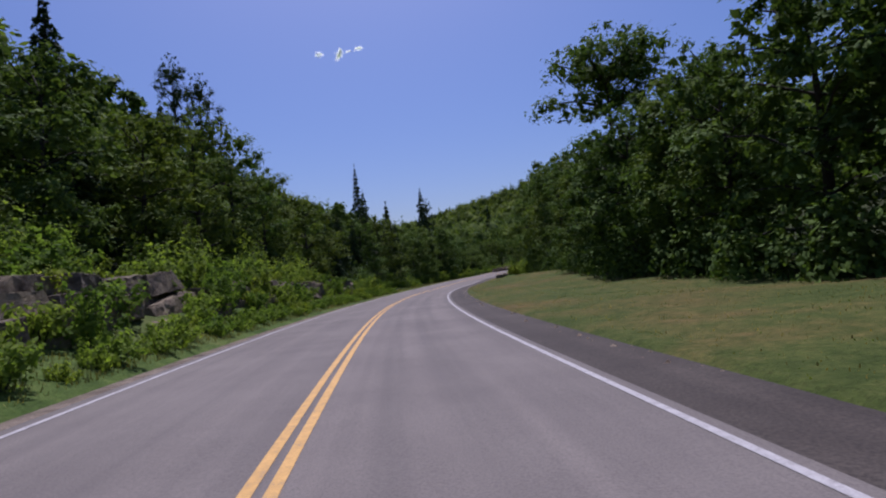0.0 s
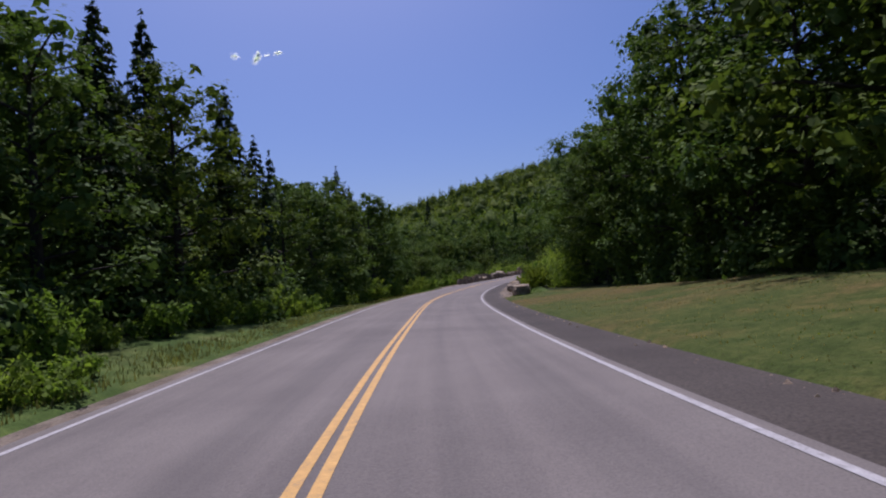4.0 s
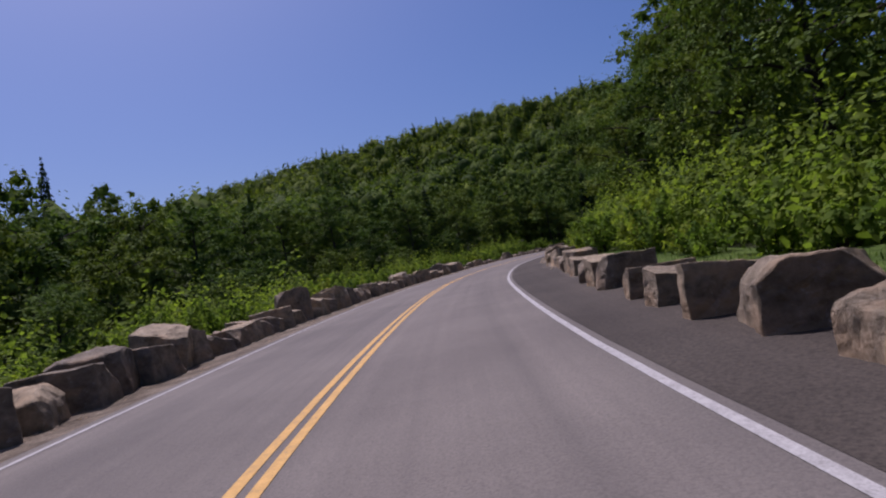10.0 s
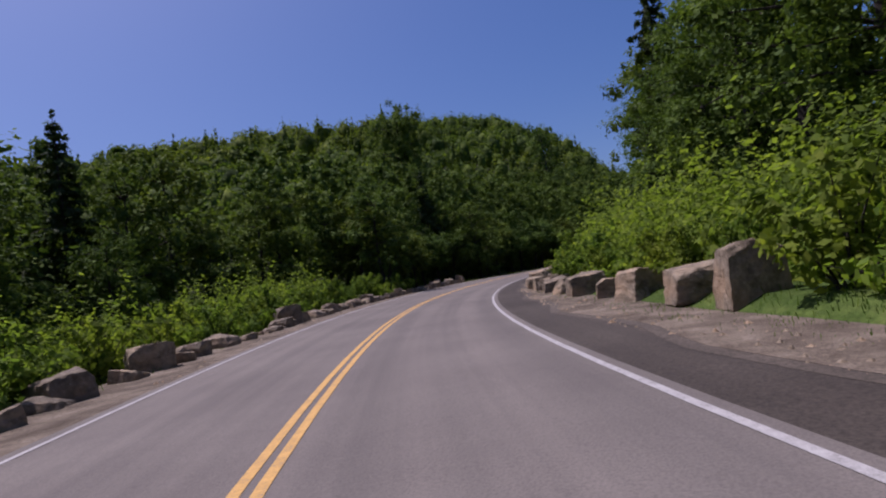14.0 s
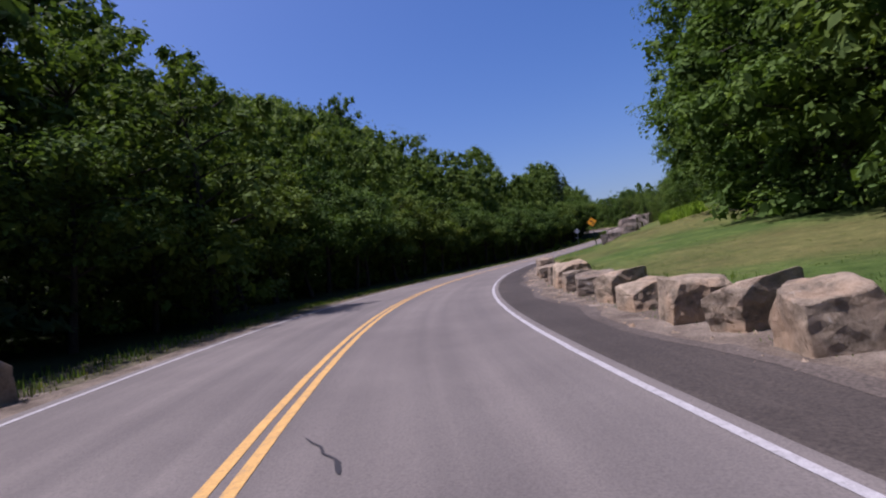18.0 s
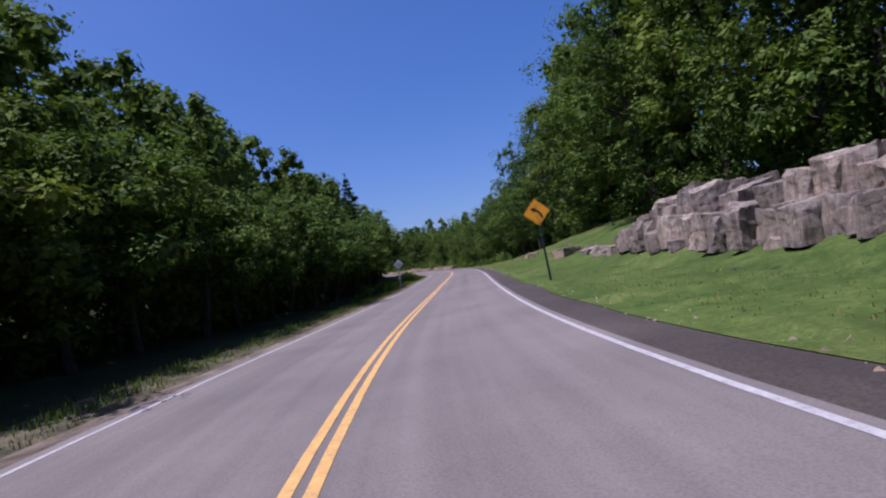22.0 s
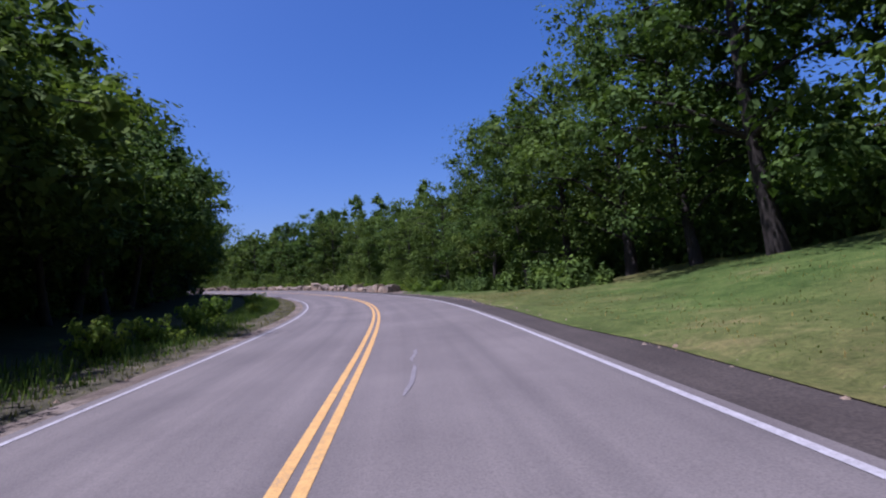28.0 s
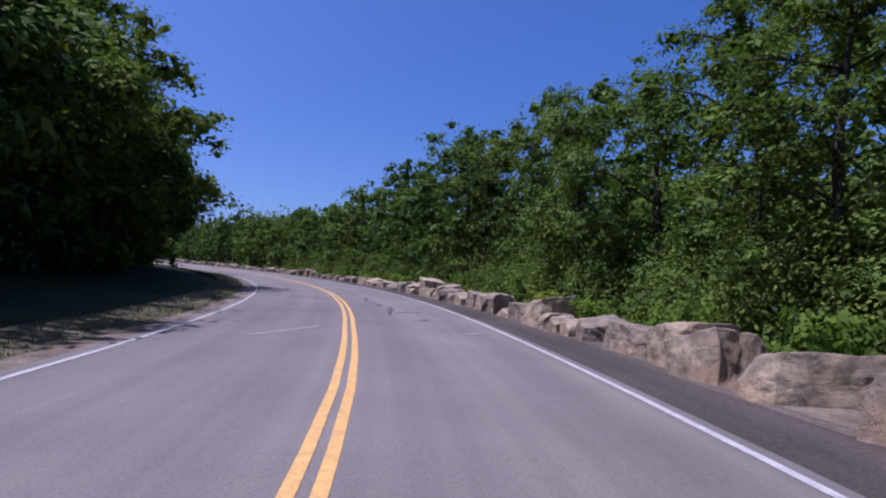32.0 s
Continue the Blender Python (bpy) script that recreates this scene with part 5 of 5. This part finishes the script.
thicket(5, 62, 1, 0.4, 1.0, 0.9, 0.4, 0.9, 20)
for s0, s1, n, step in ((7, 10.8, 28, 1.0), (11.5, 18, 30, 3.0), (19, 33, 21, 1.1), (33, 43, 32, 3.2), (43, 46, 33, 1.1), (46, 52, 31, 3.0), (52, 60, 22, 1.1)):
    thicket(s0, s1, 1, 1.2, 2.3, step, 0.9, 2.0, n)
thicket(7, 58, 1, 3.0, 4.2, 1.1, 1.2, 2.3, 27)
thicket(300, 372, 1, 1.6, 3.0, 4.0, 0.4, 1.3, 18)
thicket(60, 104, 1, 1.8, 3.2, 2.6, 0.8, 2.2, 23)
thicket(104, 214, 1, 2.0, 4.0, 2.2, 1.2, 2.3, 24)
thicket(150, 214, 1, 1.6, 3.4, 1.5, 1.0, 2.2, 34)
thicket(94, 203, -1, 2.0, 3.2, 1.7, 0.9, 2.1, 26)
thicket(202.5, 211, -1, 2.8, 4.8, 0.9, 1.5, 2.9, 36)
thicket(366, 440, -1, 1.3, 2.4, 2.6, 0.7, 1.5, 29)
g = random.Random(33)


def spots(s0, s1, side, e0, e1, step, low, high, table=None):
    """Places for undergrowth; with a table, counted from where the trees begin."""
    out, s = [], s0
    while s < s1:
        off = (EDGE_L if side > 0 else EDGE_R) + (edge_of(table, s) if table else 0)
        out.append((s, side * (off + g.uniform(e0, e1)), g.uniform(low, high)))
        s += step * g.uniform(0.7, 1.3)
    return out


undergrowth("undergrowth", spots(6, 50, 1, 3.5, 7.0, 1.4, 1.6, 3.0) + spots(112, 206, 1, 3.0, 6.0, 1.3, 1.0, 2.0) + spots(112, 206, 1, 5.5, 11.0, 1.3, 1.6, 3.2) + spots(138, 206, 1, 3.4, 7.0, 1.2, 2.0, 3.2) + spots(94, 203, -1, 3.4, 5.0, 1.2, 1.7, 3.1) + spots(98, 203, -1, 4.6, 7.0, 1.4, 2.6, 4.2), 620, 0.1, BUSH_LEAF, "dense bright green bushes behind the roadside rocks", 61)
undergrowth("forest_edge_shrubs", spots(346, 373, -1, 3.1, 4.6, 0.9, 0.7, 1.5) + spots(14, 86, -1, -1.6, 0.6, 2.0, 1.6, 3.4, TREES_R) + spots(214, 338, -1, -1.4, 0.8, 2.6, 1.2, 2.8, TREES_R) + spots(52, 104, 1, -1.6, 0.6, 2.0, 1.7, 3.4, TREES_L), 520, 0.125, LEAF, "dark green shrubs along the forest's foot", 62)
undergrowth("roadside_shrubs", spots(374, 440, -1, -1.4, 0.2, 1.3, 1.4, 3.2, TREES_R), 2300, 0.06, LEAF, "dense green shrubs behind the boulders", 64)
undergrowth("forest_thicket", spots(20, 84, -1, 1.5, 4.0, 2.0, 2.6, 4.4, TREES_R) + spots(222, 340, -1, 1.5, 4.0, 1.6, 2.6, 4.4, TREES_R) + spots(338, 373, -1, 2.5, 4.5, 0.8, 2.2, 3.6, TREES_R) + spots(338, 373, -1, 5.0, 8.0, 0.9, 3.0, 4.6, TREES_R) + spots(372, 440, -1, 1.5, 4.0, 1.6, 2.6, 4.4, TREES_R) + spots(206, 420, 1, 0.4, 2.4, 2.0, 2.2, 3.8, TREES_L) + spots(206, 420, 1, 2.4, 4.8, 2.0, 3.0, 4.4, TREES_L), 220, 0.2, LEAF, "dense dark shrubs in the shade of the forest", 63)


# ---- grass and weeds: blades and tufts in joined masses ----
def blades(name, s0, s1, side, e0, e1, count, high, material, label, seed, wide=0.012):
    g = np.random.default_rng(seed)
    edge = EDGE_L if side > 0 else EDGE_R
    mids = max(1, count // 14)
    k = g.integers(0, mids, count)
    s = g.uniform(s0, s1, mids)[k] + g.normal(0, 0.16, count)
    e = np.maximum((e0 + (e1 - e0) * g.random(mids) ** 1.3)[k] + g.normal(0, 0.16, count), e0)
    loose = g.random(count) < (0.9 if high < 0.06 else 0.45)
    s = np.where(loose, g.uniform(s0, s1, count), s)
    e = np.where(loose, e0 + (e1 - e0) * g.random(count) ** 1.3, e)
    full = g.uniform(0.6, 1.3, mids)[k]
    n = count
    d = side * (edge + e)
    h = np.interp(s, S, HEAD)
    x, y = np.interp(s, S, X) - np.cos(h) * d, np.interp(s, S, Y) - np.sin(h) * d
    z = ground_at(x, y) + 0.03
    base = np.stack([x, y, z], -1)
    a = g.uniform(0, 2 * math.pi, n)
    tall = high * g.uniform(0.5, 1.4, n) * full
    u = np.stack([np.cos(a), np.sin(a), np.zeros(n)], -1)
    lean = np.stack([-np.sin(a), np.cos(a), np.zeros(n)], -1) * (tall * g.uniform(-0.5, 0.5, n))[:, None]
    w = wide * g.uniform(0.7, 1.5, n)[:, None]
    up = np.stack([np.zeros(n), np.zeros(n), tall], -1)
    q = np.stack([base - u * w, base + u * w, base + u * w * 0.35 + lean + up, base - u * w * 0.35 + lean * 1.05 + up], 1)
    tagged(new(name, quads_mesh(name, q, material)), label, "grass", kind="stuff")


blades("lawn_grass", 2, 84, -1, 0.0, 8.0, 9000, 0.026, BLADE, "short mown grass with seed heads on the lawn", 41, 0.014)
blades("dry_lawn_grass", 2, 84, -1, 0.3, 10.0, 12000, 0.04, DRY_BLADE, "dry yellow grass stalks on the lawn", 42)
blades("bank_grass", 204, 352, -1, -0.4, 8.0, 45000, 0.026, BLADE, "short mown grass on the bank", 43, 0.014)
blades("dry_bank_grass", 256, 352, -1, 0.3, 12.0, 18000, 0.045, DRY_BLADE, "dry yellow grass in patches on the bank", 44)
blades("verge_weeds", 2, 106, 1, 0.1, 1.6, 16000, 0.1, DRY_BLADE, "dry roadside grass and weeds along the gravel", 45)
blades("rough_grass", 214, 345, 1, 0.4, 1.5, 12000, 0.13, BLADE, "rough grass at the foot of the forest", 46)
blades("tall_weeds", 320, 372, 1, 1.0, 3.0, 9000, 0.2, BLADE, "green weeds at the foot of the forest", 52)
blades("dry_rough_grass", 214, 420, 1, 0.0, 1.2, 16000, 0.07, DRY_BLADE, "dry grass along the gravel shoulder", 47)
blades("rock_weeds", 86, 256, -1, 0.35, 2.4, 36000, 0.09, BLADE, "weeds growing among the boulders", 48, 0.008)
blades("outer_weeds", 106, 214, 1, 0.9, 2.4, 18000, 0.24, BLADE, "weeds growing among the boulders", 49)
blades("forest_edge_grass", 346, 372, -1, 0.0, 3.5, 9000, 0.03, BLADE, "grass strip at the forest's foot", 50)
blades("fern_patch", 263, 277, -1, 8.3, 11.2, 12000, 0.36, FERN, "patch of tall bright yellow-green ferns above the rock ledge", 51, 0.05)


# ---- marks on the road ----
def mark(name, points, width, material, label, up=0.006):
    """A thin painted or tarred line on the asphalt through (s, d) points."""
    verts, faces = [], []
    for k, (s, d) in enumerate(points):
        s0, d0 = points[max(k - 1, 0)]
        s1, d1 = points[min(k + 1, len(points) - 1)]
        l = math.hypot(s1 - s0, d1 - d0)
        ns, nd = -(d1 - d0) / l, (s1 - s0) / l
        w = width * (0.5 if k not in (0, len(points) - 1) else 0.2)
        verts += [along(s + ns * w, d + nd * w, up - 0.004 * abs(d)), along(s - ns * w, d - nd * w, up - 0.004 * abs(d))]
    for k in range(len(points) - 1):
        faces.append((2 * k, 2 * k + 1, 2 * k + 3, 2 * k + 2))
    return tagged(new(name, mesh_of(name, verts, faces, material)), label, "road mark", "marks on the asphalt")


def wander(seed, s0, d0, s1, d1, n=9, amount=0.12):
    g = random.Random(seed)
    return [(s0 + (s1 - s0) * k / n + g.uniform(-amount, amount), d0 + (d1 - d0) * k / n + g.uniform(-amount, amount)) for k in range(n + 1)]


mark("road_crack", wander(1, 39.5, 2.9, 41.5, -2.4, 14, 0.1), 0.03, TAR, "thin dark crack across the asphalt")
mark("road_crack", wander(2, 299, -1.6, 301.5, -1.85, 7, 0.05), 0.01, TAR, "short dark crack in the asphalt")
mark("road_crack", wander(3, 221.5, -0.38, 220.8, -0.72, 5, 0.02), 0.022, TAR, "short dark crack in the asphalt")
mark("road_crack", wander(4, 220.9, -0.66, 220.6, -0.74, 3, 0.02), 0.04, TAR, "dark tar spot on the asphalt")
for k, (s, d, s2, d2) in enumerate(((383, -1.2, 386.5, -1.5), (384, -1.4, 384.6, -2.2), (386.5, -1.3, 389, -1.0), (381.5, -1.6, 382.2, -1.9), (389.5, -1.1, 391, -1.3))):
    mark("road_crack", wander(20 + k, s, d, s2, d2, 7, 0.14), 0.06, TAR, "branching tar-filled crack in the asphalt")
mark("worn_paint_mark", wander(8, 330.6, -0.75, 332.6, -0.9, 6, 0.03), 0.06, WORN_PAINT, "faded white paint scrape on the asphalt")
mark("worn_paint_mark", wander(9, 333.0, -0.85, 334.4, -0.95, 5, 0.03), 0.06, WORN_PAINT, "faded white paint scrape on the asphalt")
mark("worn_paint_mark", wander(10, 379.3, -2.35, 379.4, -2.75, 3, 0.01), 0.07, WHITE_PAINT, "short white paint dash on the asphalt")
mark("worn_paint_mark", wander(11, 378.2, 1.7, 380, 0.6, 8, 0.05), 0.22, WORN_PAINT, "pale scuffed streak on the asphalt")


# ---- litter of stones at the rocks' feet ----
def pebbles(name, s0, s1, d0, d1, count, seed, label):
    g = np.random.default_rng(seed)
    verts, faces = [], []
    for k in range(count):
        s, d = g.uniform(s0, s1), g.uniform(d0, d1)
        p = along(s, d)
        z = max(ground_z(p), p.z - 0.02)
        r = 0.012 + 0.06 * g.random() ** 4
        first = len(verts)
        for v in ((1, 0, 0), (0, 1, 0), (-1, 0, 0), (0, -1, 0), (0, 0, 0.8), (0, 0, -0.4)):
            verts.append(Vector((p.x, p.y, z)) + Vector(v) * r * g.uniform(0.6, 1.3))
        for f in ((0, 1, 4), (1, 2, 4), (2, 3, 4), (3, 0, 4), (1, 0, 5), (2, 1, 5), (3, 2, 5), (0, 3, 5)):
            faces.append(tuple(first + q for q in f))
    tagged(new(name, mesh_of(name, verts, faces, STONE)), label, "stones", kind="stuff")


pebbles("stone_litter", 86, 258, -EDGE_R - 0.8, -EDGE_R + 0.25, 4200, 71, "broken stones and grit at the boulders' feet")
pebbles("shoulder_grit", 5, 80, -EDGE_R - 0.3, -EDGE_R + 0.5, 500, 72, "loose stones along the shoulder")
pebbles("shoulder_grit", 258, 372, -EDGE_R - 0.1, -EDGE_R + 0.55, 1400, 73, "loose stones along the shoulder")
pebbles("gravel_stones", 5, 400, EDGE_L - 0.4, EDGE_L + 0.3, 1000, 74, "loose stones along the gravel shoulder")


# ---- a small cloud ----
def cloud(az, el, far, puffs, seed):
    """Torn wisps: clusters of many small shreds of mist."""
    mid = Vector((math.sin(radians(az)) * math.cos(radians(el)), math.cos(radians(az)) * math.cos(radians(el)), math.sin(radians(el)))) * far
    right = Vector((math.cos(radians(az)), -math.sin(radians(az)), 0))
    up = right.cross(mid).normalized()
    g = np.random.default_rng(seed)
    at = []
    for a, b, w, h, slant, n in puffs:
        for u, v, q in g.normal(0, 0.42, (n * 4, 3)):
            at.append(mid + right * (a + u * w + v * slant) + up * (b + v * h) + mid.normalized() * (q * 9))
    at = np.array(at)
    me = quads_mesh("cloud", leaves(g, at, g.normal(0, 0.4, (len(at), 3)) + (0, 0, 1.2), 3.4, 0.0, 0.9), CLOUD)
    return tagged(new("cloud", me), "small torn white cloud in the blue sky", "cloud", kind="structure")


cloud(-9.0, 22.6, 3600, ((0, 0, 22, 32, 10, 90), (12, 26, 12, 18, -6, 25), (-118, 8, 26, 18, 8, 40), (122, 36, 26, 12, 4, 40), (58, 20, 18, 8, 3, 14)), 5)
